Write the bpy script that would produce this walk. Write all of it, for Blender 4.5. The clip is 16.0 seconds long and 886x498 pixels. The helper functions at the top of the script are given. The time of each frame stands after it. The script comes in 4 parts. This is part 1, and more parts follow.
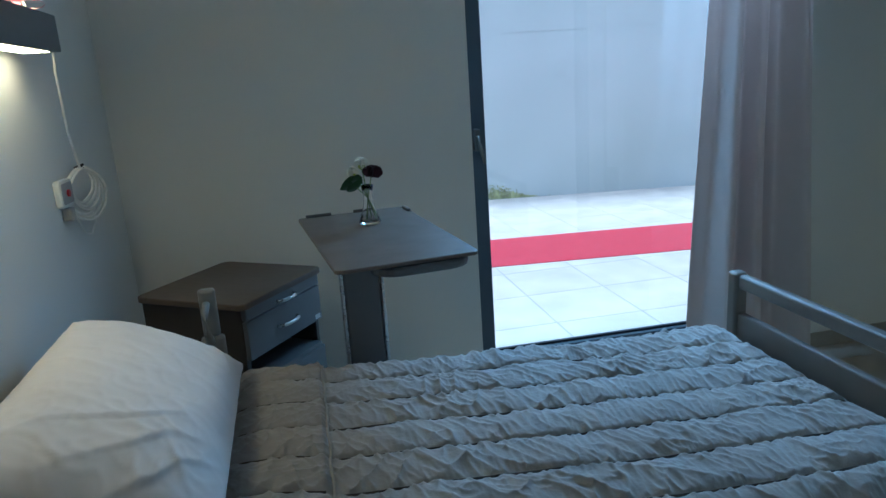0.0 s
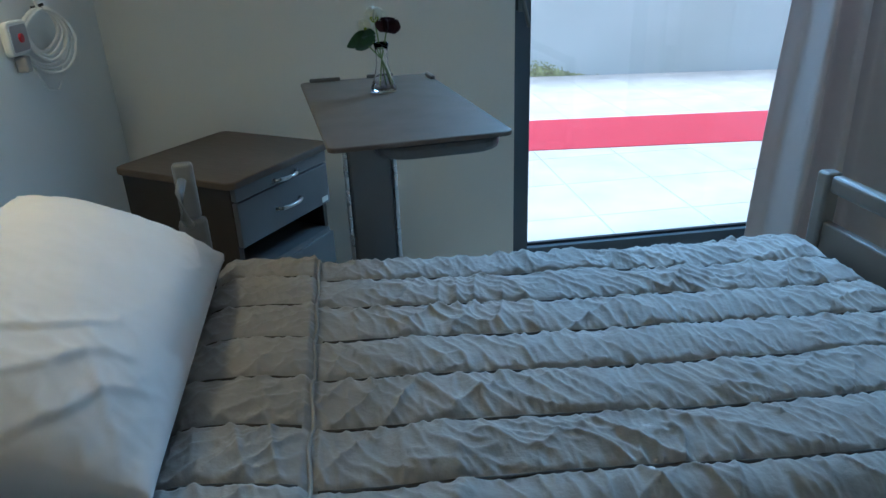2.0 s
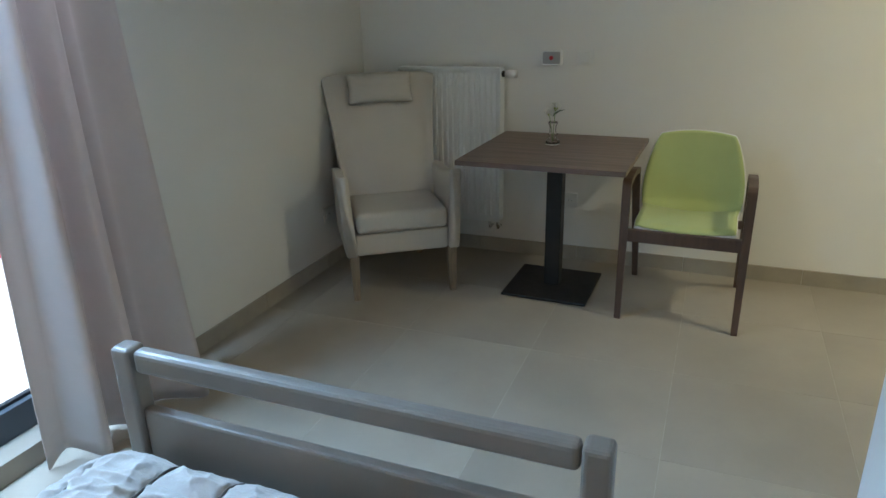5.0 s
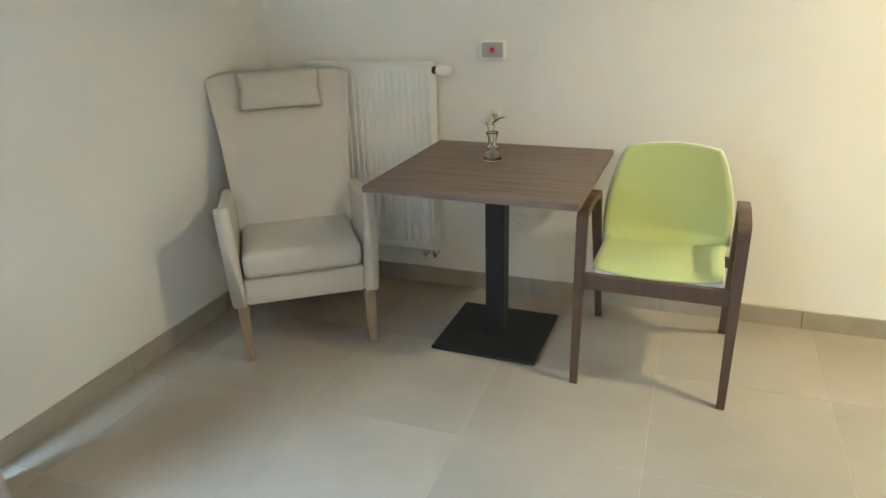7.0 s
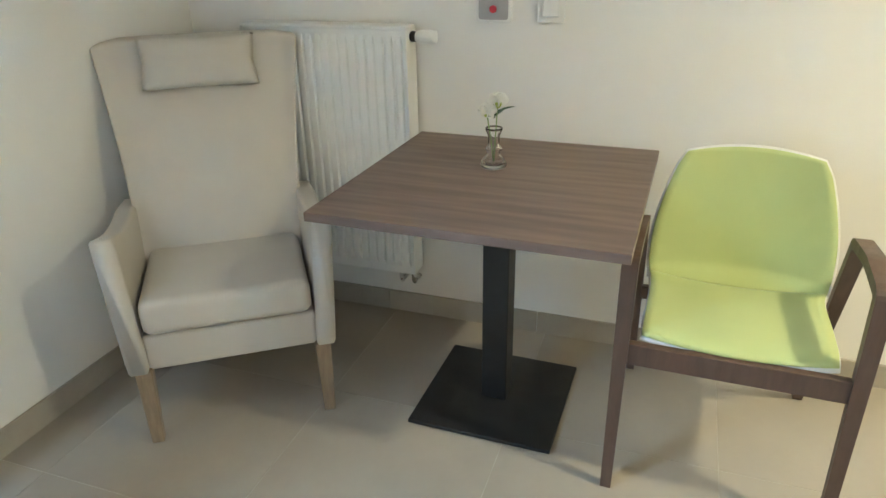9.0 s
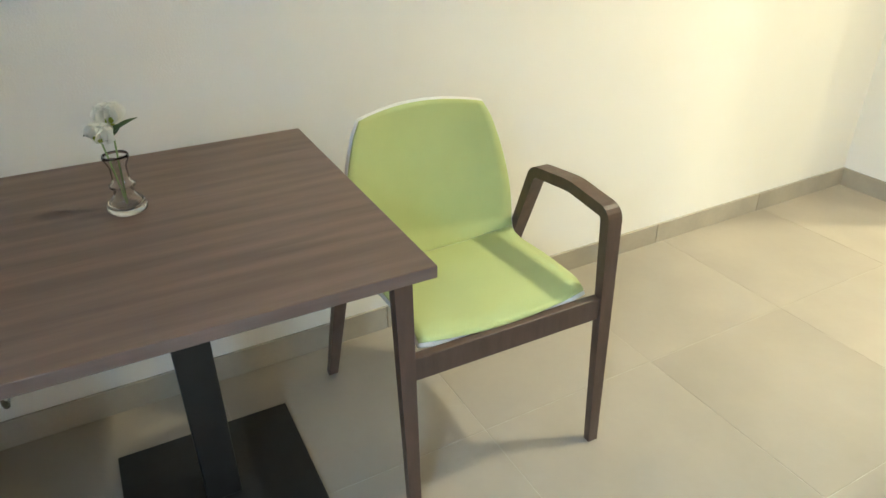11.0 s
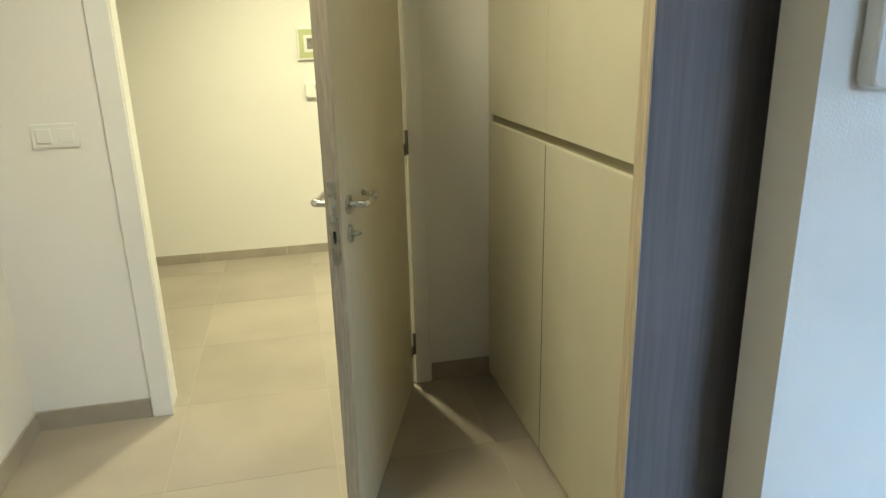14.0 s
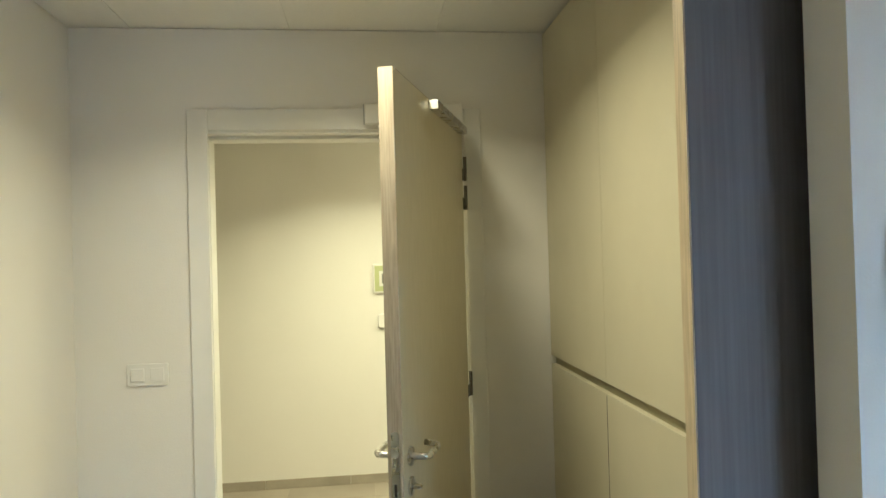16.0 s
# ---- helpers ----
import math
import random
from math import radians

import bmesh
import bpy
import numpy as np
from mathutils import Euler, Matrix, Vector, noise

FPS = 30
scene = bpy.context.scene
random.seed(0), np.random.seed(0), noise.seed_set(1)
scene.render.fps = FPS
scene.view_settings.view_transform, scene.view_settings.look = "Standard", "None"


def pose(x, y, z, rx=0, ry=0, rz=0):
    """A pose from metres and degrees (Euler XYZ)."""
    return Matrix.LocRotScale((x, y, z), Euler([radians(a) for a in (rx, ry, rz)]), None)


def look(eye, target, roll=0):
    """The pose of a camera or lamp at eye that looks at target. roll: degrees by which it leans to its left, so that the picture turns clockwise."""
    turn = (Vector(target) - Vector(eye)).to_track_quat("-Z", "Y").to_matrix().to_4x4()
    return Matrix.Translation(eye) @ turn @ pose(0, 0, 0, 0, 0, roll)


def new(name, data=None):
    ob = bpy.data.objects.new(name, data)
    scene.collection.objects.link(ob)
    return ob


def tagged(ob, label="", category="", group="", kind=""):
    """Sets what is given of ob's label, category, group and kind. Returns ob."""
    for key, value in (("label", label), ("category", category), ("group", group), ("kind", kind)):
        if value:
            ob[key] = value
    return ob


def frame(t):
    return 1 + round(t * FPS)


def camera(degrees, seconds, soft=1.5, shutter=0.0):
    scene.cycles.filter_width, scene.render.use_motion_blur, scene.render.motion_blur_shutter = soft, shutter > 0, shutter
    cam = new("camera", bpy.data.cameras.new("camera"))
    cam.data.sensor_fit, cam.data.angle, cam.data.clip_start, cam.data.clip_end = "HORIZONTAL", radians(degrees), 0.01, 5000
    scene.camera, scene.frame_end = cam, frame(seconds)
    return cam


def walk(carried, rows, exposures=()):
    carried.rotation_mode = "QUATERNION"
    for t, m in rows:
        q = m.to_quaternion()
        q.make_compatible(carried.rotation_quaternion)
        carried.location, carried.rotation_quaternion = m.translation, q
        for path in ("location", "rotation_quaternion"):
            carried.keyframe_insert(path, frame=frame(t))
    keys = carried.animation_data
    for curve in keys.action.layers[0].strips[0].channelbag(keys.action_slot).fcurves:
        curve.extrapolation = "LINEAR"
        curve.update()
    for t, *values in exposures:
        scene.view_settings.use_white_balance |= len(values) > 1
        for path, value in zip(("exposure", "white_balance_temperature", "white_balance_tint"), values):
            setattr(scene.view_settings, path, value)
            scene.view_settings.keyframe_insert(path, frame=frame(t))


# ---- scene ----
cam = camera(66.4, 16.0)
PATH = [
    (0, (0.302, 0.57, 1.525), (0.676, 2.475, 1.042), -3.8),
    (0.5, (0.311, 0.619, 1.49), (0.676, 2.488, 0.878), -3.2),
    (1, (0.353, 0.723, 1.468), (0.632, 2.57, 0.754), -3.1),
    (1.5, (0.402, 0.827, 1.451), (0.667, 2.656, 0.688), -1.7),
    (2, (0.396, 0.902, 1.433), (0.633, 2.715, 0.622), -2.2),
    (2.5, (0.361, 1.031, 1.426), (0.858, 2.761, 0.554), -1.9),
    (3, (0.346, 1.12, 1.438), (1.277, 2.642, 0.534), -2.0),
    (3.5, (0.43, 1.19, 1.434), (1.677, 2.481, 0.553), -0.3),
    (4, (0.567, 1.287, 1.439), (2.06, 2.317, 0.598), 0.7),
    (4.5, (0.677, 1.362, 1.464), (2.316, 2.206, 0.69), -0.5),
    (5, (0.817, 1.475, 1.465), (2.554, 2.187, 0.776), -1.4),
    (7.5, (1.857, 1.498, 1.428), (3.594, 2.142, 0.675), -1.3),
    (8, (2.075, 1.525, 1.412), (3.77, 2.21, 0.601), -0.6),
    (10.5, (2.761, 2.218, 1.341), (4.492, 2.088, 0.347), -3.6),
    (11, (2.878, 2.287, 1.349), (4.407, 1.457, 0.363), -0.4),
    (11.5, (3.018, 2.311, 1.364), (4.156, 0.953, 0.436), 0.4),
    (12, (3.177, 2.211, 1.368), (3.951, 0.591, 0.486), -0.4),
    (12.5, (3.279, 2.074, 1.376), (3.646, 0.308, 0.511), -1.4),
    (13, (3.42, 1.954, 1.422), (3.322, 0.125, 0.616), 0.2),
    (13.5, (3.49, 1.915, 1.451), (3.023, 0.103, 0.739), -0.4),
    (14, (3.484, 1.895, 1.495), (3.081, 0.03, 0.896), -1.4),
    (14.5, (3.475, 1.895, 1.55), (3.146, -0.027, 1.105), -1.7),
    (15, (3.496, 1.917, 1.582), (3.242, -0.052, 1.346), -1.7),
    (15.5, (3.489, 1.951, 1.602), (3.266, -0.035, 1.519), -1.6),
    (16, (3.469, 1.975, 1.62), (3.235, -0.011, 1.641), -1.6),
]
walk(cam, [(t, look(eye, target, roll)) for t, eye, target, roll in PATH],
     [(0.0, 0.68, 4600, 0), (0.5, 0.74, 4650, 0), (1.0, 0.98, 4750, 1), (2.0, 0.94, 4720, 1), (3.0, 0.84, 4720, 2), (3.5, 0.82, 4850, 3), (4.0, 0.78, 4950, 4), (4.5, 1.28, 5150, 6), (5.0, 1.85, 5600, 10),
      (7.5, 3.06, 6150, 12), (10.5, 3.18, 5600, 10), (11.0, 3.02, 5750, 10), (11.5, 2.70, 5900, 10), (12.0, 2.42, 5950, 10), (12.5, 2.24, 6000, 10), (13.0, 2.22, 5900, 10), (14.0, 2.28, 5820, 9), (15.0, 2.28, 5820, 9), (16.0, 2.20, 5820, 9)])

# ---- world and light ----
world = bpy.data.worlds.new("sky")
scene.world = world
world.use_nodes = True
_wn = world.node_tree.nodes
_sky = _wn.new("ShaderNodeTexSky")
_sky.sky_type = "NISHITA"
_sky.sun_disc = False
_sky.sun_elevation = radians(42)
_sky.sun_rotation = radians(200)
_sky.air_density, _sky.dust_density = 1.0, 2.0
world.node_tree.links.new(_sky.outputs[0], _wn["Background"].inputs[0])
_wn["Background"].inputs[1].default_value = 0.15


def lamp(name, kind, m, energy, color, size=0.1, spread=180):
    d = bpy.data.lights.new(name, kind)
    d.energy, d.color = energy, color
    if kind == "AREA":
        d.shape, d.size, d.spread = "DISK", size, radians(spread)
    elif kind == "SUN":
        d.angle = size
    ob = new(name, d)
    ob.matrix_world = m
    return ob


lamp("sun", "SUN", look((0, 0, 12), (0.4, -0.8, 8.5)), 2.4, (1.0, 0.97, 0.93), radians(25))
WARM = (1.0, 0.89, 0.57)
ENTRY_LAMP, HALL_LAMP = (3.56, 0.23, 2.535), (3.42, -1.85, 2.535)
lamp("entry_lamp_light", "AREA", pose(*ENTRY_LAMP), 4.3, WARM, 0.16, 145)
lamp("hall_lamp_light", "AREA", pose(*HALL_LAMP), 6.7, (1.0, 0.90, 0.52), 0.16, 134)
# second corridor lamp: unseen, added to brighten the hall
lamp("hall_lamp_light", "AREA", pose(1.9, -2.0, 2.535), 5.2, (1.0, 0.90, 0.52), 0.13, 165)

sky_lamp = lamp("window_sky_light", "AREA", look((1.85, 3.76, 2.20), (1.78, 3.02, 0.62)), 14.0, (0.50, 0.76, 1.0))
sky_lamp.data.shape, sky_lamp.data.size, sky_lamp.data.size_y = "RECTANGLE", 1.45, 0.40
sky_lamp.data.spread = radians(118)

# ---- materials ----


def mat(name, color, rough=0.6, var=0.06, scale=6.0, bump=0.0, bscale=60.0, metal=0.0, stretch=(1, 1, 1), dark=None,
        amount=0.5, transmission=0.0, coat=0.0, rnd=0.0, sheen=0.0, spec=0.5, detail=6.0):
    """A surface with variation at two scales and fine relief. dark: a second colour mixed in by the broad pattern."""
    m = bpy.data.materials.new(name)
    m.use_nodes = True
    nt = m.node_tree
    n, L = nt.nodes, nt.links
    b = n["Principled BSDF"]
    co = n.new("ShaderNodeTexCoord")
    mp = n.new("ShaderNodeMapping")
    mp.inputs["Scale"].default_value = stretch
    L.new(co.outputs["Object"], mp.inputs["Vector"])
    big = n.new("ShaderNodeTexNoise")
    big.inputs["Scale"].default_value, big.inputs["Detail"].default_value = scale, detail
    fine = n.new("ShaderNodeTexNoise")
    fine.inputs["Scale"].default_value, fine.inputs["Detail"].default_value = bscale, 4
    L.new(mp.outputs[0], big.inputs["Vector"])
    L.new(mp.outputs[0], fine.inputs["Vector"])
    ramp = n.new("ShaderNodeMapRange")
    ramp.inputs["From Min"].default_value, ramp.inputs["From Max"].default_value = 0.32, 0.68
    L.new(big.outputs["Fac"], ramp.inputs["Value"])
    mix = n.new("ShaderNodeMix")
    mix.data_type = "RGBA"
    c2 = dark if dark else tuple(c * (1 - var * 2) for c in color)
    mix.inputs["A"].default_value = (*color, 1)
    mix.inputs["B"].default_value = (*(c * amount + d * (1 - amount) for c, d in zip(color, c2)), 1) if dark else (*c2, 1)
    L.new(ramp.outputs[0], mix.inputs["Factor"])
    hsv = n.new("ShaderNodeHueSaturation")
    L.new(mix.outputs["Result"], hsv.inputs["Color"])
    val = n.new("ShaderNodeMath")
    val.operation = "MULTIPLY_ADD"
    val.inputs[1].default_value, val.inputs[2].default_value = var, 1 - var / 2
    L.new(fine.outputs["Fac"], val.inputs[0])
    if rnd:
        oi = n.new("ShaderNodeObjectInfo")
        v2 = n.new("ShaderNodeMath")
        v2.operation = "MULTIPLY_ADD"
        v2.inputs[1].default_value = rnd
        L.new(oi.outputs["Random"], v2.inputs[0])
        off = n.new("ShaderNodeVectorMath")     # each piece gets its own stretch of the pattern
        off.operation = "MULTIPLY_ADD"
        off.inputs[1].default_value = (37.0, 53.0, 11.0)
        L.new(oi.outputs["Random"], off.inputs[0])
        L.new(mp.outputs[0], off.inputs[2])
        L.new(off.outputs[0], big.inputs["Vector"])
        L.new(off.outputs[0], fine.inputs["Vector"])
        L.new(val.outputs[0], v2.inputs[2])
        val = v2
    L.new(val.outputs[0], hsv.inputs["Value"])
    L.new(hsv.outputs[0], b.inputs["Base Color"])
    rr = n.new("ShaderNodeMapRange")
    rr.inputs["To Min"].default_value, rr.inputs["To Max"].default_value = max(rough - 0.07, 0.02), min(rough + 0.07, 1)
    L.new(big.outputs["Fac"], rr.inputs["Value"])
    L.new(rr.outputs[0], b.inputs["Roughness"])
    b.inputs["Metallic"].default_value = metal
    b.inputs["Transmission Weight"].default_value = transmission
    b.inputs["Coat Weight"].default_value = coat
    b.inputs["Sheen Weight"].default_value = sheen
    b.inputs["Specular IOR Level"].default_value = spec
    if bump:
        bp = n.new("ShaderNodeBump")
        bp.inputs["Strength"].default_value, bp.inputs["Distance"].default_value = bump, 0.01
        L.new(fine.outputs["Fac"], bp.inputs["Height"])
        L.new(bp.outputs[0], b.inputs["Normal"])
    return m


def plain(name, color, rough=0.4, metal=0.0, transmission=0.0, emit=0.0, ior=1.45):
    m = bpy.data.materials.new(name)
    m.use_nodes = True
    b = m.node_tree.nodes["Principled BSDF"]
    b.inputs["Base Color"].default_value = (*color, 1)
    b.inputs["Roughness"].default_value, b.inputs["Metallic"].default_value = rough, metal
    b.inputs["Transmission Weight"].default_value, b.inputs["IOR"].default_value = transmission, ior
    if emit:
        b.inputs["Emission Color"].default_value, b.inputs["Emission Strength"].default_value = (*color, 1), emit
    return m


M_WALL = mat("painted plaster", (0.80, 0.78, 0.73), 0.75, 0.02, 1.5, 0.10, 220, spec=0.3)
M_CEIL = mat("mineral ceiling tile", (0.82, 0.81, 0.78), 0.9, 0.01, 60, 0.12, 400)
M_TILE = mat("greige porcelain tile", (0.362, 0.317, 0.257), 0.45, 0.05, 1.7, 0.03, 45, dark=(0.265, 0.234, 0.192), amount=0.25, rnd=0.09, spec=0.42)
M_GROUT = mat("grey grout", (0.475, 0.427, 0.355), 0.9, 0.1, 20, 0.1, 200)
M_SKIRT = mat("greige skirting tile", (0.39, 0.35, 0.285), 0.45, 0.10, 5, 0.05, 60, rnd=0.06)
M_FRAME = mat("grey aluminium", (0.075, 0.087, 0.103), 0.40, 0.04, 8, 0.03, 300)
M_RUBBER = plain("black gasket", (0.012, 0.012, 0.014), 0.6)
M_GLASS = plain("window glass", (1, 1, 1), 0.0, 0.0, 1.0, ior=1.42)
M_VASE = plain("clear glass", (1.0, 1.0, 1.0), 0.01, 0.0, 1.0, ior=1.40)
M_CONC = mat("grey concrete", (0.42, 0.46, 0.455), 0.85, 0.05, 0.9, 0.2, 40, dark=(0.35, 0.385, 0.375), amount=0.2)
M_SLAB = mat("pale paving slab", (0.66, 0.605, 0.52), 0.8, 0.08, 3, 0.15, 90, rnd=0.06)
M_RED = mat("red carpet", (0.62, 0.022, 0.05), 0.95, 0.06, 12, 0.4, 400, sheen=0.2)
M_JOINT = mat("pale joint sand", (0.50, 0.48, 0.44), 0.9, 0.1, 20, 0.1, 200)
M_MOSS = mat("moss", (0.38, 0.40, 0.20), 0.95, 0.3, 20, 0.6, 90)
M_CURT = mat("greige curtain cloth", (0.69, 0.645, 0.615), 0.85, 0.015, 30, 0.10, 600, sheen=0.3)
_n, _l = M_CURT.node_tree.nodes, M_CURT.node_tree.links
_tr, _mx = _n.new("ShaderNodeBsdfTranslucent"), _n.new("ShaderNodeMixShader")
_tr.inputs["Color"].default_value = (0.58, 0.46, 0.42, 1)
_mx.inputs[0].default_value = 0.38
_l.new(_n["Principled BSDF"].outputs[0], _mx.inputs[1])
_l.new(_tr.outputs[0], _mx.inputs[2])
_l.new(_mx.outputs[0], _n["Material Output"].inputs["Surface"])
M_QUILT = mat("taupe quilt cotton", (0.37, 0.343, 0.317), 0.85, 0.04, 14, 0.35, 62, sheen=0.25)
M_PIPING = mat("pale piping", (0.42, 0.39, 0.355), 0.85, 0.06, 40, 0.2, 500)
M_THREADSHADE = mat("thread with crease shade", (0.085, 0.075, 0.065), 0.9, 0.1, 60)
M_SHEET = mat("white cotton", (0.82, 0.745, 0.69), 0.9, 0.02, 10, 0.05, 700, sheen=0.2)
M_BED = mat("grey brown lacquer", (0.20, 0.178, 0.156), 0.38, 0.05, 7, 0.03, 250)
M_BEDDARK = mat("dark bed panel", (0.05, 0.041, 0.034), 0.45, 0.08, 7, 0.03, 200)
M_CABTOP = mat("brown laminate", (0.12, 0.09, 0.064), 0.55, 0.05, 20, 0.03, 200, stretch=(1, 6, 1))
M_CABFRONT = mat("grey drawer lacquer", (0.14, 0.14, 0.145), 0.40, 0.03, 6, 0.02, 200)
M_STEEL = mat("satin steel", (0.62, 0.61, 0.58), 0.28, 0.04, 30, 0.02, 400, metal=1.0)
M_DARKSTEEL = mat("dark hinge steel", (0.16, 0.15, 0.13), 0.45, 0.06, 30, 0.03, 300, metal=0.8)
M_OVERBED = mat("grey brown tabletop", (0.15, 0.116, 0.09), 0.5, 0.05, 12, 0.02, 200)
M_POST = mat("grey post", (0.12, 0.123, 0.127), 0.4, 0.04, 8, 0.02, 200)
M_PLASTIC = mat("white plastic", (0.78, 0.77, 0.73), 0.35, 0.02, 8, 0.01, 200)
M_GREYPLASTIC = mat("grey plastic", (0.38, 0.37, 0.36), 0.4, 0.04, 8, 0.02, 200)
M_HOLDER = mat("smoke grey plastic", (0.22, 0.215, 0.205), 0.35, 0.04, 8, 0.02, 200)
M_CORD = mat("cream cord", (0.84, 0.81, 0.74), 0.5, 0.04, 30)
M_REDBTN = plain("red button", (0.45, 0.02, 0.03), 0.3)
M_PINK = mat("pink ribbon", (0.55, 0.16, 0.22), 0.5, 0.05, 30)
M_LEATHER = mat("beige leatherette", (0.53, 0.487, 0.42), 0.48, 0.03, 5, 0.12, 320)
M_OAK = mat("oiled oak", (0.29, 0.215, 0.14), 0.45, 0.14, 9, 0.05, 60, stretch=(8, 8, 1))
M_TABLE = mat("brown wood laminate", (0.19, 0.128, 0.098), 0.40, 0.10, 7, 0.04, 50, stretch=(5, 0.4, 5), dark=(0.125, 0.082, 0.064), amount=0.0)
M_BLACK = mat("black powder coat", (0.010, 0.010, 0.010), 0.5, 0.1, 20, 0.05, 400)
M_CHAIRWOOD = mat("dark walnut stain", (0.105, 0.062, 0.043), 0.42, 0.14, 8, 0.05, 60, stretch=(6, 6, 1.2))
M_GREEN = mat("lime green upholstery", (0.475, 0.535, 0.215), 0.8, 0.02, 8, 0.12, 600, sheen=0.2)
M_RAD = mat("white radiator enamel", (0.80, 0.80, 0.77), 0.32, 0.02, 6, 0.01, 200)
M_DOOR = mat("cream door laminate", (0.66, 0.60, 0.44), 0.42, 0.03, 10, 0.02, 200, stretch=(6, 6, 1))
M_DOOREDGE = mat("pale wood edge", (0.44, 0.37, 0.27), 0.5, 0.16, 14, 0.05, 80, stretch=(14, 14, 0.8))
M_CASING = mat("white door casing", (0.78, 0.77, 0.73), 0.42, 0.02, 6, 0.02, 200)
M_WARD = mat("cream wardrobe lacquer", (0.60, 0.56, 0.41), 0.45, 0.02, 5, 0.02, 200)
M_WARDEDGE = mat("ash edge band", (0.60, 0.49, 0.33), 0.5, 0.14, 12, 0.04, 80, stretch=(12, 12, 0.8))
M_GROOVE = mat("olive groove strip", (0.38, 0.35, 0.23), 0.6, 0.04, 8)
M_WARDSIDE = mat("smoked wood veneer", (0.165, 0.155, 0.160), 0.5, 0.08, 7, 0.06, 30, stretch=(16, 16, 0.45), dark=(0.128, 0.119, 0.122), amount=0.0)
# near black in place of shade: wardrobe gap, lock slot, socket pin holes
M_DARK = mat("recess shade", (0.03, 0.028, 0.025), 0.8, 0.1, 8)
M_LEAF = mat("rose leaf", (0.045, 0.11, 0.03), 0.45, 0.2, 40, 0.1, 200)
M_STEM = mat("green stem", (0.24, 0.36, 0.12), 0.5, 0.1, 40)
M_PETALW = mat("cream white petal", (0.88, 0.87, 0.80), 0.6, 0.04, 60, 0.1, 300)
_n, _l = M_PETALW.node_tree.nodes, M_PETALW.node_tree.links
_tr, _mx = _n.new("ShaderNodeBsdfTranslucent"), _n.new("ShaderNodeMixShader")
_tr.inputs["Color"].default_value = (0.90, 0.89, 0.78, 1)
_mx.inputs[0].default_value = 0.22
_l.new(_n["Principled BSDF"].outputs[0], _mx.inputs[1])
_l.new(_tr.outputs[0], _mx.inputs[2])
_l.new(_mx.outputs[0], _n["Material Output"].inputs["Surface"])
M_PETALD = mat("dark plum petal", (0.05, 0.008, 0.022), 0.6, 0.2, 60, 0.1, 300)
M_SEPAL = mat("lime sepal", (0.42, 0.50, 0.07), 0.6, 0.1, 60)
M_PAPER = mat("white card", (0.75, 0.74, 0.70), 0.7, 0.03, 10)
M_GREENFRAME = mat("lime frame", (0.48, 0.52, 0.27), 0.5, 0.04, 10)
M_GREYCARD = mat("grey print", (0.25, 0.24, 0.22), 0.7, 0.3, 60)
M_LAMP = plain("lit diffuser", (1.0, 0.74, 0.38), 0.5, emit=7.0)

# ---- builders ----


def part(name, bm, material, parent=None, label="", smooth=False):
    """Links a bmesh as one mesh object under a thing or a part."""
    me = bpy.data.meshes.new(name)
    bmesh.ops.recalc_face_normals(bm, faces=bm.faces)
    if smooth:
        for f in bm.faces:
            f.smooth = True
    bm.to_mesh(me)
    bm.free()
    me.materials.append(material)
    ob = new(name, me)
    if parent is not None:
        ob.parent = parent
    if label:
        tagged(ob, label)
    return ob


def thing(name, m, label, category, group="", kind=""):
    ob = new(name)
    ob.empty_display_size = 0.1
    ob.matrix_world = m
    return tagged(ob, label, category, group, kind)


def single(name, bm, material, label, category="", group="", kind="", smooth=False, m=None):
    ob = tagged(part(name, bm, material, None, "", smooth), label, category, group, kind)
    if m is not None:
        ob.matrix_world = m
    return ob


def add_box(bm, x0, x1, y0, y1, z0, z1, bev=0.0, seg=2):
    b = bmesh.new()
    bmesh.ops.create_cube(b, size=1)
    for v in b.verts:
        v.co = Vector(((x0 + x1) / 2 + v.co.x * (x1 - x0), (y0 + y1) / 2 + v.co.y * (y1 - y0), (z0 + z1) / 2 + v.co.z * (z1 - z0)))
    if bev:
        bmesh.ops.bevel(b, geom=b.edges[:], offset=bev, segments=seg, profile=0.5, affect="EDGES")
    merge(bm, b)
    return bm


def merge(bm, b, m=None):
    if m is not None:
        bmesh.ops.transform(b, matrix=m, verts=b.verts)
    me = bpy.data.meshes.new("tmp")
    b.to_mesh(me)
    b.free()
    bm.from_mesh(me)
    bpy.data.meshes.remove(me)


def box(*a, **k):
    return add_box(bmesh.new(), *a, **k)


def lathe(profile, seg=24, bm=None, m=None):
    """A turned shape about z from (radius, height) pairs."""
    b = bmesh.new()
    rings = []
    for r, z in profile:
        rings.append([b.verts.new((r * math.cos(2 * math.pi * i / seg), r * math.sin(2 * math.pi * i / seg), z)) for i in range(seg)])
    for a, c in zip(rings, rings[1:]):
        for i in range(seg):
            b.faces.new((a[i], a[(i + 1) % seg], c[(i + 1) % seg], c[i]))
    if profile[0][0] > 1e-5:
        b.faces.new(rings[0][::-1])
    if profile[-1][0] > 1e-5:
        b.faces.new(rings[-1])
    bmesh.ops.remove_doubles(b, verts=b.verts, dist=1e-6)
    if bm is None:
        bm = bmesh.new()
    merge(bm, b, m)
    return bm


def rod(r, length, m=None, bm=None, seg=16, bev=0.0):
    e = bev if bev else min(r, length) * 0.12
    return lathe([(0, 0), (r - e, 0), (r, e), (r, length - e), (r - e, length), (0, length)], seg, bm, m)


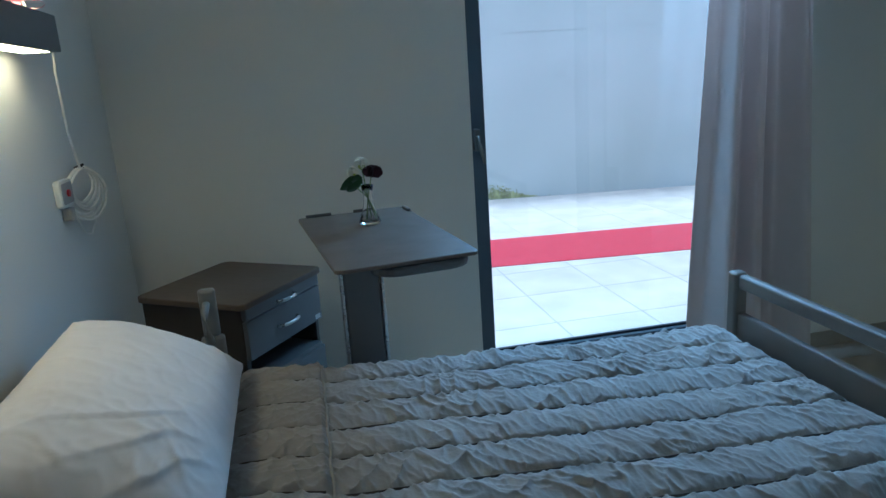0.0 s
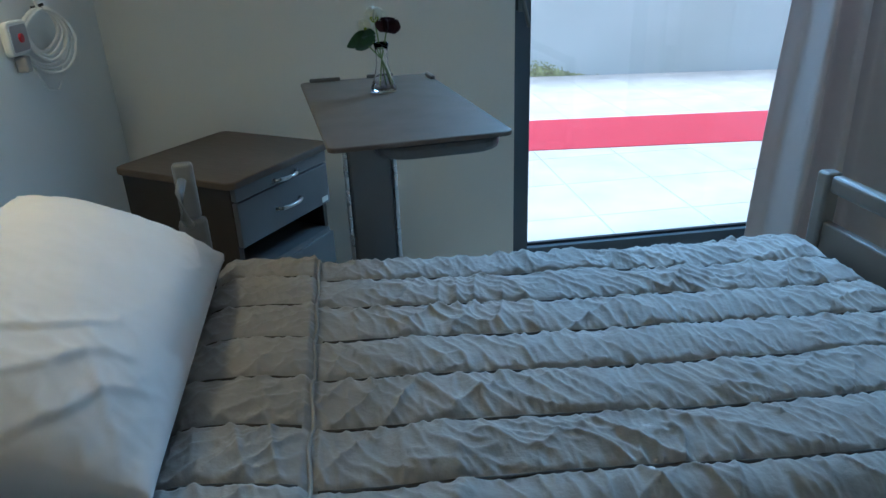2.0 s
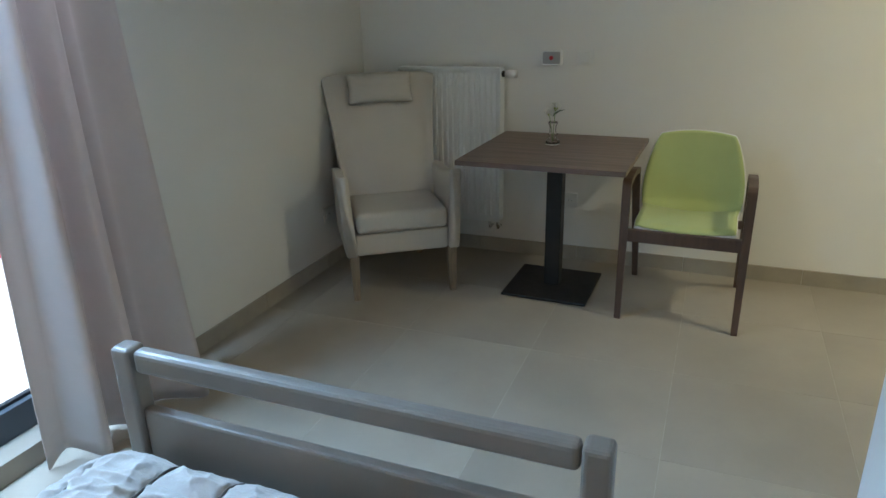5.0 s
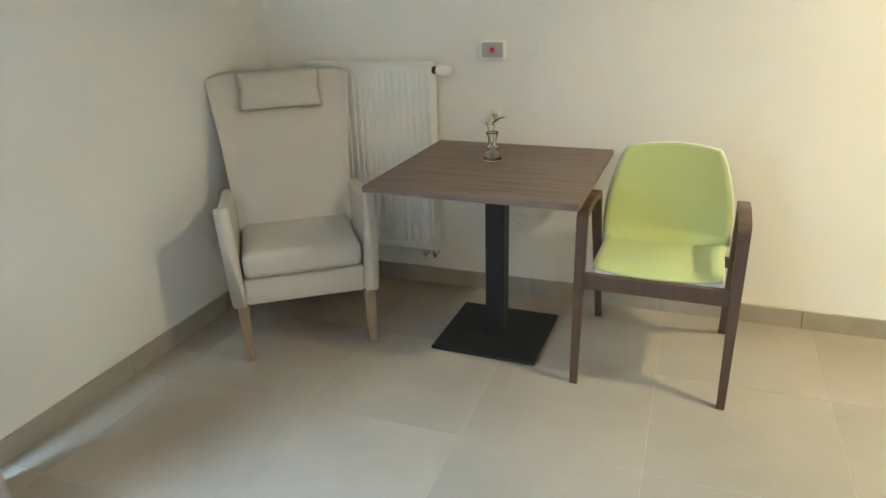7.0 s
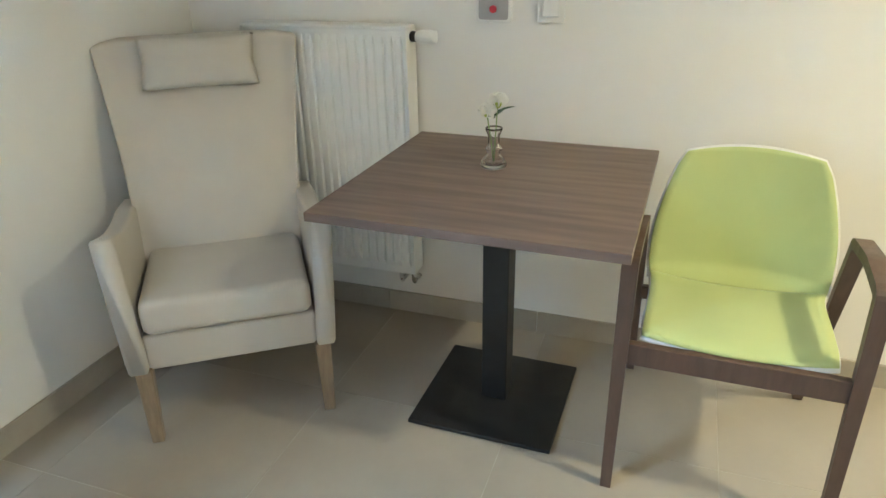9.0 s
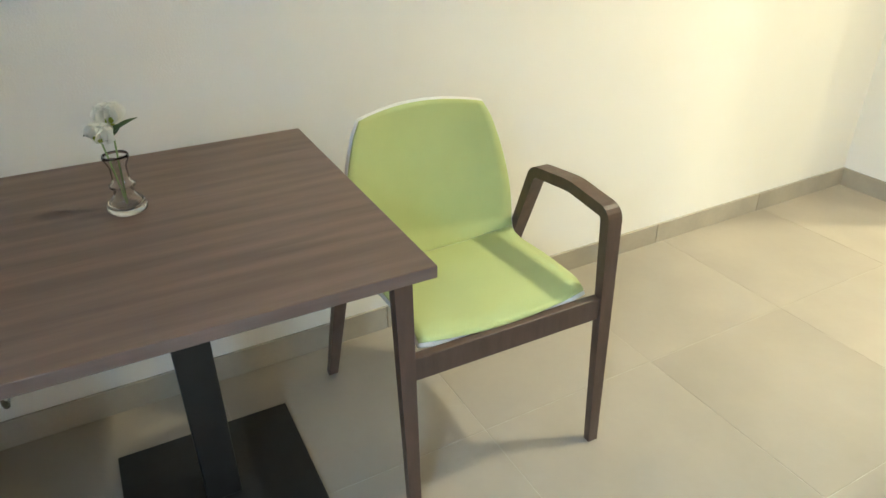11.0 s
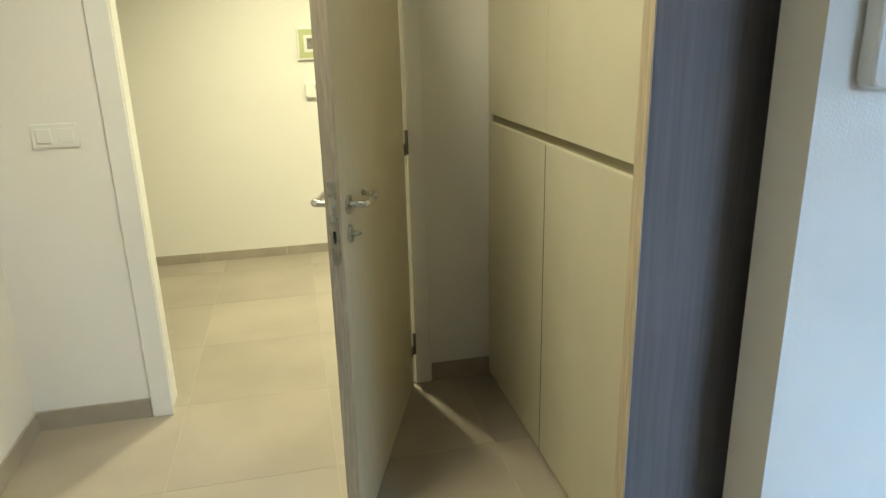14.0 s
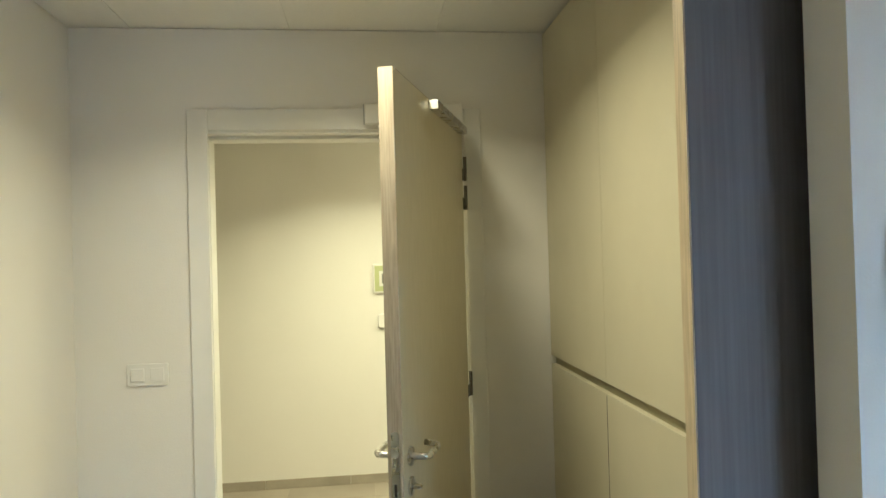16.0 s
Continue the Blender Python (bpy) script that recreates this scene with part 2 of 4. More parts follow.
def tube(points, r, seg=8, bm=None):
    """A round bar along a line of points."""
    b = bmesh.new()
    pts = [Vector(p) for p in points]
    rings = []
    ref = Vector((0.13, 0.21, 0.97))
    for i, p in enumerate(pts):
        d = (pts[min(i + 1, len(pts) - 1)] - pts[max(i - 1, 0)]).normalized()
        u = d.cross(ref)
        if u.length < 0.05:
            u = d.cross(Vector((1, 0, 0)))
        u.normalize()
        w = d.cross(u)
        rr = r[i] if isinstance(r, (list, tuple)) else r
        rings.append([b.verts.new(p + rr * (math.cos(2 * math.pi * k / seg) * u + math.sin(2 * math.pi * k / seg) * w)) for k in range(seg)])
    for a, c in zip(rings, rings[1:]):
        for k in range(seg):
            b.faces.new((a[k], a[(k + 1) % seg], c[(k + 1) % seg], c[k]))
    b.faces.new(rings[0][::-1])
    b.faces.new(rings[-1])
    if bm is None:
        bm = bmesh.new()
    merge(bm, b)
    return bm


def sheet(nx, ny, f, bm=None, closed=False):
    """A grid surface; f(u, v) gives a point, u and v from 0 to 1."""
    b = bm if bm is not None else bmesh.new()
    vs = [[b.verts.new(f(i / nx, j / ny)) for j in range(ny + 1)] for i in range(nx + 1)]
    for i in range(nx):
        for j in range(ny):
            b.faces.new((vs[i][j], vs[i + 1][j], vs[i + 1][j + 1], vs[i][j + 1]))
    return b


def bar(points, width, thick, round_r=0.03, axis="y", bev=0.004, taper=0.0):
    """A flat bar bent in the x-z plane along points, its width along y, with rounded bends."""
    pts = [Vector((p[0], p[1])) for p in points]
    line = [pts[0]]
    for a, c, d in zip(pts, pts[1:], pts[2:]):
        u, w = (a - c).normalized(), (d - c).normalized()
        r = min(round_r, (a - c).length / 2, (d - c).length / 2)
        p, q = c + u * r, c + w * r
        for k in range(6):
            s = k / 5
            line.append(p * (1 - s) ** 2 + c * 2 * s * (1 - s) + q * s * s)
    line.append(pts[-1])
    lo, hi = [], []
    for i, p in enumerate(line):
        d = (line[min(i + 1, len(line) - 1)] - line[max(i - 1, 0)]).normalized()
        n = Vector((-d.y, d.x))
        lo.append(p - n * thick / 2)
        hi.append(p + n * thick / 2)
    b = bmesh.new()
    rows = []
    top = max(p.y for p in line)
    for a, c in zip(lo, hi):
        k = 1 - taper * (1 - (a.y + c.y) / 2 / top)
        mid = (a + c) / 2
        a, c, w = mid + (a - mid) * k, mid + (c - mid) * k, width * k / 2
        rows.append([b.verts.new((a.x, -w, a.y)), b.verts.new((a.x, w, a.y)), b.verts.new((c.x, w, c.y)), b.verts.new((c.x, -w, c.y))])
    for r0, r1 in zip(rows, rows[1:]):
        for k in range(4):
            b.faces.new((r0[k], r0[(k + 1) % 4], r1[(k + 1) % 4], r1[k]))
    b.faces.new(rows[0][::-1])
    b.faces.new(rows[-1])
    if bev:
        ee = [e for e in b.edges if len(e.link_faces) == 2 and e.calc_face_angle(0) > 0.9]
        bmesh.ops.bevel(b, geom=ee, offset=bev, segments=2, profile=0.5, affect="EDGES")
    return b


def slab(outline, z0, z1, bev=0.0, seg=2):
    """A flat plate from an outline of (x, y) points."""
    b = bmesh.new()
    f = b.faces.new([b.verts.new((x, y, z0)) for x, y in outline])
    r = bmesh.ops.extrude_face_region(b, geom=[f])
    for v in r["geom"]:
        if isinstance(v, bmesh.types.BMVert):
            v.co.z = z1
    if bev:
        ee = [e for e in b.edges if abs(e.verts[0].co.z - e.verts[1].co.z) < 1e-6]
        bmesh.ops.bevel(b, geom=ee, offset=bev, segments=seg, profile=0.5, affect="EDGES")
    return b


def rounded_rect(w, h, r, n=5, cx=0.0, cy=0.0):
    out = []
    for sx, sy, a0 in ((1, 1, 0), (-1, 1, 90), (-1, -1, 180), (1, -1, 270)):
        for k in range(n + 1):
            a = radians(a0 + 90 * k / n)
            out.append((cx + sx * (w / 2 - r) + r * math.cos(a), cy + sy * (h / 2 - r) + r * math.sin(a)))
    return out


# ---- structure ----
WX, EX, NY, SY, CZ, HY = -0.44, 4.6, 3.52, -0.83, 2.56, -2.96   # west, east, north, south walls, ceiling, far hall wall
OX0, OX1, OZ = 1.045, 2.62, 2.44          # window opening
DX0, DX1, DZ = 3.04, 4.105, 2.16          # door opening
LINE = dict(kind="structure")


def wall(name, boxes, label):
    b = bmesh.new()
    for a in boxes:
        add_box(b, *a)
    return single(name, b, M_WALL, label, "wall", **LINE)


wall("wall_north", [(WX - 0.2, OX0, NY, NY + 0.32, -0.05, CZ), (OX1, EX + 0.2, NY, NY + 0.32, -0.05, CZ), (OX0, OX1, NY, NY + 0.32, OZ, CZ),
                    (OX0, OX1, NY + 0.02, NY + 0.32, -0.05, 0.0)], "plastered wall around the glazed terrace door")
wall("wall_west", [(WX - 0.2, WX, -0.5, NY, -0.05, CZ)], "plain plastered wall behind the bed head")
wall("wall_east", [(EX, EX + 0.2, SY, NY, -0.05, CZ)], "warm white plastered wall behind the table")
wall("wall_south", [(2.1, DX0, SY - 0.16, SY, -0.05, CZ), (DX1, EX + 0.2, SY - 0.16, SY, -0.05, CZ), (DX0, DX1, SY - 0.16, SY, DZ, CZ)],
     "plastered entry wall with a doorway through it")
wall("wall_bathroom", [(0.95, 2.70, 0.885, 0.99, -0.05, CZ)], "thin plastered partition wall ending beside the wardrobe")
wall("wall_alcove", [(0.95, 1.06, -0.4, 0.885, -0.05, CZ), (WX, 1.06, -0.5, -0.4, -0.05, CZ)], "plain wall closing the alcove")
wall("wall_niche", [(2.0, 2.1, SY - 0.16, 0.884, -0.05, CZ)], "plain wall closing the wardrobe niche")
wall("wall_hall", [(1.0, 7.0, HY - 0.2, HY, -0.05, CZ)], "cream corridor wall beyond the open door")
wall("wall_hall_west", [(1.0, 1.2, HY, SY - 0.16, -0.05, CZ), (1.0, 2.1, SY - 0.16, SY - 0.02, -0.05, CZ)], "plain wall closing the corridor")
wall("wall_hall_east", [(6.8, 7.0, HY, SY - 0.16, -0.05, CZ), (EX + 0.2, 7.0, SY - 0.16, SY - 0.02, -0.05, CZ)], "plain wall closing the corridor")

# ceiling of square tiles on a grid
b = bmesh.new()
TX, TY, TS = 3.134, -0.40, 0.622
for i in range(-6, 7):
    for j in range(-5, 8):
        x, y = TX + i * TS, TY + j * TS
        add_box(b, x + 0.012, x + TS - 0.012, y + 0.012, y + TS - 0.012, CZ + 0.004, CZ + 0.02)
add_box(b, WX - 0.2, 7.0, HY - 0.2, NY + 0.3, CZ + 0.02, CZ + 0.14)
for i in range(-6, 8):
    x = TX + i * TS
    add_box(b, x - 0.0115, x + 0.0115, HY, NY, CZ - 0.001, CZ + 0.019)
single("ceiling", b, M_CEIL, "white mineral tile ceiling on a grid", "ceiling", **LINE)

# floor: slab and separate tiles
floor = single("floor", box(WX - 0.2, 7.0, HY - 0.2, NY + 0.30, -0.12, -0.0011), M_GROUT, "greige square porcelain tiles with fine joints", "floor", **LINE)

# skirting tiles
skirt = thing("baseboard", pose(0, 0, 0), "greige tile skirting along the walls", "skirting", kind="structure")


def skirting(p, q, z=0.085):
    (x0, y0), (x1, y1) = p, q
    d = math.hypot(x1 - x0, y1 - y0)
    ux, uy = (x1 - x0) / d, (y1 - y0) / d
    s = 0.0
    while s < d - 0.01:
        e = min(s + 0.6, d)
        o = part("skirting_tile", box(s + 0.001, e - 0.001, 0.0, 0.010, -0.004, z, bev=0.0015, seg=1), M_SKIRT, skirt)
        o.matrix_local = Matrix.Translation((x0, y0, 0)) @ Matrix.Rotation(math.atan2(uy, ux), 4, "Z")
        s = e


skirting((WX, NY), (WX, -0.4))
skirting((OX0, NY), (WX, NY))
skirting((EX, NY), (OX1, NY))
skirting((EX, SY), (EX, NY))
skirting((DX1 + 0.056, SY), (EX, SY))
skirting((2.69, SY), (DX0 - 0.078, SY))
skirting((2.70, 0.99), (0.95, 0.99))
skirting((1.2, HY), (6.8, HY), 0.066)

# window: aluminium frame, glass, handle
win = thing("window_1", pose(0, 0, 0), "grey aluminium glazed terrace door, closed", "window", kind="structure")
FY0, FY1 = NY + 0.095, NY + 0.165
b = bmesh.new()
add_box(b, OX0, OX0 + 0.088, FY0, FY1, 0.0, OZ, bev=0.003)
add_box(b, OX1 - 0.068, OX1, FY0, FY1, 0.0, OZ, bev=0.003)
add_box(b, OX0 + 0.088, OX1 - 0.068, FY0, FY1, 0.0, 0.185, bev=0.003)
add_box(b, OX0 + 0.088, OX1 - 0.068, FY0, FY1, OZ - 0.07, OZ, bev=0.003)
part("window_frame", b, M_FRAME, win)
b = box(OX0 + 0.088, OX1 - 0.068, FY0 + 0.025, FY0 + 0.05, 0.185, 0.197)
add_box(b, OX0 + 0.088, OX0 + 0.095, FY0 + 0.025, FY0 + 0.05, 0.197, OZ - 0.07)
part("gasket", b, M_RUBBER, win)
part("window_sill", box(OX0 + 0.001, OX1 - 0.001, NY - 0.006, FY0, -0.004, 0.078, bev=0.002), M_TILE, win, "grey tiled threshold in the reveal")
g = part("pane", box(OX0 + 0.086, OX1 - 0.066, FY0 + 0.03, FY0 + 0.042, 0.186, OZ - 0.068), M_GLASS, win, "clear glass pane")
g.visible_shadow = False
h = part("window_handle", tube([(OX0 + 0.040, FY0 - 0.042, 1.27), (OX0 + 0.044, FY0 - 0.048, 1.24), (OX0 + 0.066, FY0 - 0.048, 1.155), (OX0 + 0.068, FY0 - 0.046, 1.145)], 0.008), M_DARKSTEEL, win, "dark steel lever handle", True)
part("escutcheon", box(OX0 + 0.026, OX0 + 0.056, FY0 - 0.035, FY0, 1.20, 1.30, bev=0.006), M_DARKSTEEL, h)

# ---- outside ----
single("ground", box(-60, 60, FY1 + 0.1, 120, -0.30, -0.03), M_CONC, "ground beyond the terrace", "ground", **LINE)
terrace = single("pavement", box(-3.6, 9.6, FY1 + 0.1, 10.0, -0.03, -0.003), M_JOINT, "pale square paving slabs of the terrace", "paving", **LINE)
b = box(-6.0, 6.0, 0.0, 0.25, -0.05, 2.02)
add_box(b, -6.0, 6.0, 0.0, 0.25, 2.025, 2.9)
add_box(b, -6.0, 6.0, 0.006, 0.23, -0.05, 2.89)
single("wall_courtyard", b, M_CONC, "tall grey concrete courtyard wall with a panel joint", "wall", m=pose(2.53, 8.87, 0, 0, 0, -9.5), **LINE)
single("red_carpet", slab(rounded_rect(13, 0.95, 0.02, 2), 0, 0.005, 0.001, 1), M_RED, "red carpet runner laid across the paving", "carpet",
       m=pose(3.0, 6.12, 0.001, 0, 0, -6.2))
rnd = random.Random(4)
b = bmesh.new()
for k in range(1500):
    x, r = rnd.gauss(2.72, 0.20), rnd.uniform(0.003, 0.010)
    z = abs(rnd.gauss(0, 0.065)) * math.exp(-((x - 2.66) / 0.30) ** 2)
    y = 8.87 - 0.167 * (x - 2.53) - 0.002
    m = pose(x, y, z + r, 0, rnd.uniform(0, 90), -9.5)
    vs = [b.verts.new(m @ Vector((r * 1.5 * math.cos(a), 0.0, r * math.sin(a)))) for a in (0.3, 1.7, 2.9, 4.1, 5.4)]
    tip = b.verts.new(m @ Vector((0, -0.3 * r, 0)))
    for q in range(5):
        b.faces.new((vs[q], vs[(q + 1) % 5], tip))
single("moss", b, M_MOSS, "yellow green moss film low on the concrete wall", "moss", kind="stuff")

# ---- entry door ----
frame_ob = thing("door_frame", pose(0, 0, 0), "white painted door frame with flat casing", "door frame", kind="structure")
for y0, y1, lap in ((SY, SY + 0.016, 0.029), (SY - 0.176, SY - 0.16, 0.009)):
    part("casing", box(DX1 - lap, DX1 + 0.052, y0, y1, 0.0, DZ + 0.075, bev=0.003), M_CASING, frame_ob)
    part("casing", box(DX0 - 0.072, DX0 - 0.002, y0, y1, 0.0, DZ + 0.075, bev=0.003), M_CASING, frame_ob)
    part("casing", box(DX0 - 0.002, DX1 - lap, y0, y1, DZ - 0.012, DZ + 0.075, bev=0.003), M_CASING, frame_ob)
part("jamb", box(DX1 - 0.013, DX1 - 0.001, SY - 0.16, SY, 0.0, DZ - 0.022), M_CASING, frame_ob)
part("jamb", box(DX0 + 0.001, DX0 + 0.006, SY - 0.16, SY, 0.0, DZ - 0.022), M_CASING, frame_ob)
part("head", box(DX0 + 0.001, DX1 - 0.001, SY - 0.16, SY, DZ - 0.022, DZ - 0.001), M_CASING, frame_ob)
part("stop", box(DX1 - 0.019, DX1 - 0.013, SY - 0.16, SY - 0.062, 0.0, DZ - 0.022, bev=0.002), M_CASING, frame_ob)
part("stop", box(DX0 + 0.012, DX1 - 0.019, SY - 0.16, SY - 0.062, DZ - 0.036, DZ - 0.022, bev=0.002), M_CASING, frame_ob)
part("strike_plate", box(DX1 - 0.0155, DX1 - 0.013, SY - 0.05, SY - 0.022, 0.99, 1.16, bev=0.001), M_STEEL, frame_ob, "steel strike plate")

DOOR_A = 70.5   # opening angle
door = thing("door_1", pose(DX0 + 0.006, SY + 0.02, 0.0, 0, 0, DOOR_A), "cream laminate entry door standing open", "door", kind="structure")
DW, DT, DH = 0.985, 0.045, 2.145      # leaf lies along local x from the hinge, thickness towards -y
leaf = part("leaf", box(0.020, DW, -DT + 0.0, 0.0, 0.008, DH, bev=0.0015, seg=1), M_DOOR, door)
part("edge_band", box(DW + 0.0004, DW + 0.0024, -DT + 0.0012, -0.0012, 0.009, DH - 0.001), M_DOOREDGE, door, "pale wood edge band")
part("top_band", box(0.021, DW, -DT + 0.0012, -0.0012, DH + 0.0002, DH + 0.002), M_DOOREDGE, door)
lock = part("lock_plate", slab(rounded_rect(0.022, 0.235, 0.010), 0, 0.002), M_STEEL, door, "rounded steel lock face plate")
lock.matrix_local = Matrix.Translation((DW + 0.0026, -DT / 2, 1.025)) @ pose(0, 0, 0, 90, 0, 90)
part("latch", box(DW + 0.0046, DW + 0.013, -DT / 2 - 0.007, -DT / 2 + 0.007, 1.045, 1.075, bev=0.003), M_STEEL, door)
part("bolt_slot", box(DW + 0.0046, DW + 0.0056, -DT / 2 - 0.004, -DT / 2 + 0.004, 0.965, 1.0), M_DARK, door)
for side, y in ((1, 0.0), (-1, -DT)):
    HX = DW - 0.062
    hd = part("door_handle", tube([(HX, y, 1.06), (HX, y + side * 0.042, 1.06), (HX - 0.004, y + side * 0.05, 1.06), (HX - 0.014, y + side * 0.056, 1.06),
                                   (HX - 0.105, y + side * 0.056, 1.06), (HX - 0.117, y + side * 0.053, 1.06), (HX - 0.124, y + side * 0.044, 1.061), (HX - 0.130, y + side * 0.012, 1.064)], 0.0095, 12), M_STEEL, door, "brushed steel lever handle", True)
    part("rosette", rod(0.027, 0.008, pose(HX, y, 1.06, -90 * side, 0, 0), seg=24), M_STEEL, hd, smooth=False)
    cy = part("lock_rosette", rod(0.026, 0.008, pose(HX, y, 0.975, -90 * side, 0, 0), seg=24), M_STEEL, door)
    if side > 0:
        part("thumb_turn", box(HX - 0.012, HX + 0.012, min(y, y + side * 0.034), max(y, y + side * 0.034), 0.969, 0.981, bev=0.004), M_STEEL, cy)
for z in (0.20, 1.09, 1.86, 1.98):
    hb = part("hinge", rod(0.0075, 0.10, pose(0.0, 0.006, z - 0.05), seg=12), M_DARKSTEEL, door, "dark steel hinge")
    part("hinge_leaf", box(-0.002, 0.036, 0.0005, 0.003, z - 0.05, z - 0.002), M_DARKSTEEL, hb)
# closer: body on the frame head, slide rail on the leaf
closer = thing("door_closer", pose(0, 0, 0), "white door closer body on the frame head", "door closer")
part("body", box(DX0 + 0.01, DX0 + 0.41, SY + 0.016, SY + 0.062, DZ + 0.005, DZ + 0.085, bev=0.004), M_PLASTIC, closer)
part("end_cap", box(DX0 + 0.41, DX0 + 0.414, SY + 0.018, SY + 0.060, DZ + 0.007, DZ + 0.083), M_GREYPLASTIC, closer)
rail = part("slide_rail", box(0.06, 0.575, 0.0, 0.032, 2.112, 2.141, bev=0.003), M_STEEL, door, "satin steel slide rail of the closer")
part("rail_cap", box(0.575, 0.581, 0.001, 0.031, 2.111, 2.142), M_PLASTIC, rail)

# wardrobe: two tall columns of doors, finger groove, side panel
ward = thing("wardrobe", pose(0, 0, 0), "tall built-in wardrobe with cream doors", "wardrobe")
WF, WY0, WY1, WM = 2.69, SY + 0.004, 0.475, -0.172
part("body", box(2.12, WF - 0.024, WY0, WY1 - 0.002, 0.0, CZ - 0.004), M_WARD, ward)
part("filler", box(2.12, WF - 0.002, WY1, 0.798, 0.0, CZ - 0.004), M_WARD, ward)
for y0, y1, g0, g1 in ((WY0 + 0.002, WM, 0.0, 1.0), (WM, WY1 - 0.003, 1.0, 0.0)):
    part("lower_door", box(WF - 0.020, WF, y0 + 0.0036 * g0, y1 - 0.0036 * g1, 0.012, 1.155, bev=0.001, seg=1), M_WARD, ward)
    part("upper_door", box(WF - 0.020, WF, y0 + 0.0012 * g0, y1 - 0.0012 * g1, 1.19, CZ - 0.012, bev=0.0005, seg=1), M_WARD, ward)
# near-black strip paints the shade of the gap between the lower doors
part("seam_shade", box(WF - 0.0095, WF - 0.0010, WM - 0.0034, WM + 0.0034, 0.013, 1.149), M_DARK, ward, "dark strip standing in for shade in the door gap")
part("finger_groove", box(WF - 0.0235, WF - 0.0205, WY0 + 0.002, WY1 - 0.003, 1.15, 1.195), M_GROOVE, ward)

# sliding leaf beside the wardrobe
leaf2 = thing("sliding_door", pose(0, 0, 0), "smoked wood sliding door leaf pushed behind the partition wall", "door")
part("panel", box(2.14, 2.893, 0.802, 0.842, 0.008, CZ - 0.01), M_WARDSIDE, leaf2)
part("edge_band", box(2.8935, 2.897, 0.803, 0.841, 0.009, CZ - 0.011), M_WARDEDGE, leaf2, "pale ash edge band")
part("top_track", box(2.12, 3.0, 0.848, 0.882, CZ - 0.04, CZ - 0.002), M_STEEL, leaf2)

# ---- wall fittings ----


def plate(name, m, w, h, label, category, kind="switch"):
    """A wall plate in its own plane: local x across, local z up, facing -y."""
    t = thing(name, m, label, category)
    f = part("frame", slab(rounded_rect(w, h, 0.006), 0, 0.009, 0.002, 2), M_PLASTIC, t)
    f.matrix_local = pose(0, 0, 0, 90, 0, 0)
    return t


def rocker(t, x, w):
    part("rocker", box(x - w / 2, x + w / 2, -0.014, -0.008, -w / 2, w / 2, bev=0.003), M_PLASTIC, t)


def socket_face(t, x):
    s = part("socket_insert", rod(0.024, 0.0014, pose(x, -0.0092, 0, 90, 0, 0), seg=24), M_PLASTIC, t)
    for dx in (-0.0095, 0.0095):
        part("pin_hole", rod(0.0022, 0.001, pose(x + dx, -0.0104, 0, 90, 0, 0), seg=8), M_DARK, s)
    part("earth_pin", rod(0.0026, 0.014, pose(x, -0.0095, 0.010, 90, 0, 0), seg=8), M_STEEL, s)


e_pl = plate("light_switch", pose(EX, 2.172, 1.162, 0, 0, -90), 0.086, 0.086, "white single light switch on the wall", "switch")
rocker(e_pl, 0, 0.052)
s_pl = plate("light_switch", pose(4.328, SY, 1.184, 0, 0, 180), 0.158, 0.086, "white double switch plate beside the door", "switch")
rocker(s_pl, -0.037, 0.052)
part("blank_insert", box(0.011, 0.063, -0.011, -0.008, -0.026, 0.026, bev=0.002), M_PLASTIC, s_pl)
o_pl = plate("power_socket", pose(EX, 2.22, 0.362, 0, 0, -90), 0.084, 0.084, "white power socket under the table", "socket")
socket_face(o_pl, 0)
n_pl = plate("power_socket", pose(4.08, NY, 0.315, 0, 0, 0), 0.155, 0.084, "white double power socket behind the armchair", "socket")
socket_face(n_pl, -0.037), socket_face(n_pl, 0.037)


def call_unit(m, label):
    t = thing("call_unit", m, label, "call button")
    f = part("housing", slab(rounded_rect(0.118, 0.084, 0.016), 0, 0.020, 0.005, 3), M_PLASTIC, t)
    f.matrix_local = pose(0, 0, 0, 90, 0, 0)
    f = part("face", slab(rounded_rect(0.096, 0.064, 0.008), 0.0201, 0.0215), M_GREYPLASTIC, t, "grey inset face")
    f.matrix_local = pose(0, 0, 0, 90, 0, 0)
    part("button", rod(0.0115, 0.006, pose(0, -0.0215, 0, 90, 0, 0), seg=20), M_REDBTN, t, "round red button")
    return t


call_unit(pose(EX, 2.352, 1.158, 0, 0, -90), "white nurse call unit with a red button")
bedcall = call_unit(pose(WX, 2.84, 1.262, 0, 0, 90), "white nurse call unit beside the bed")
part("plug", box(-0.022, 0.012, -0.030, 0.0, -0.085, -0.044, bev=0.006), M_GREYPLASTIC, bedcall)

# coiled call cord hanging from the wall lamp
cord = thing("cable_coil", pose(WX, 2.985, 1.32), "cream call cord coiled and tied on the wall", "cord")
part("hanging_length", tube([(0.095, -0.27, 0.352), (0.085, -0.25, 0.30), (0.05, -0.13, 0.13), (0.03, -0.02, 0.02), (0.026, 0.0, 0.0)], 0.004), M_CORD, cord, smooth=True)
for k in range(6):
    r, ph = 0.060 + 0.007 * k, 0.5 * k
    b = tube([(0.022 + 0.006 * (k % 3) + 0.035 * math.sin(a) * (0.4 + 0.1 * k), r * 1.15 * math.sin(a) + 0.006 * math.sin(a * 2 + ph), -r * 1.75 * (1 - math.cos(a)) / 2 + 0.004 * math.sin(a * 3 + ph)) for a in
          [2 * math.pi * i / 30 for i in range(31)]], 0.0042, 7)
    part("loop", b, M_CORD, cord, smooth=True)
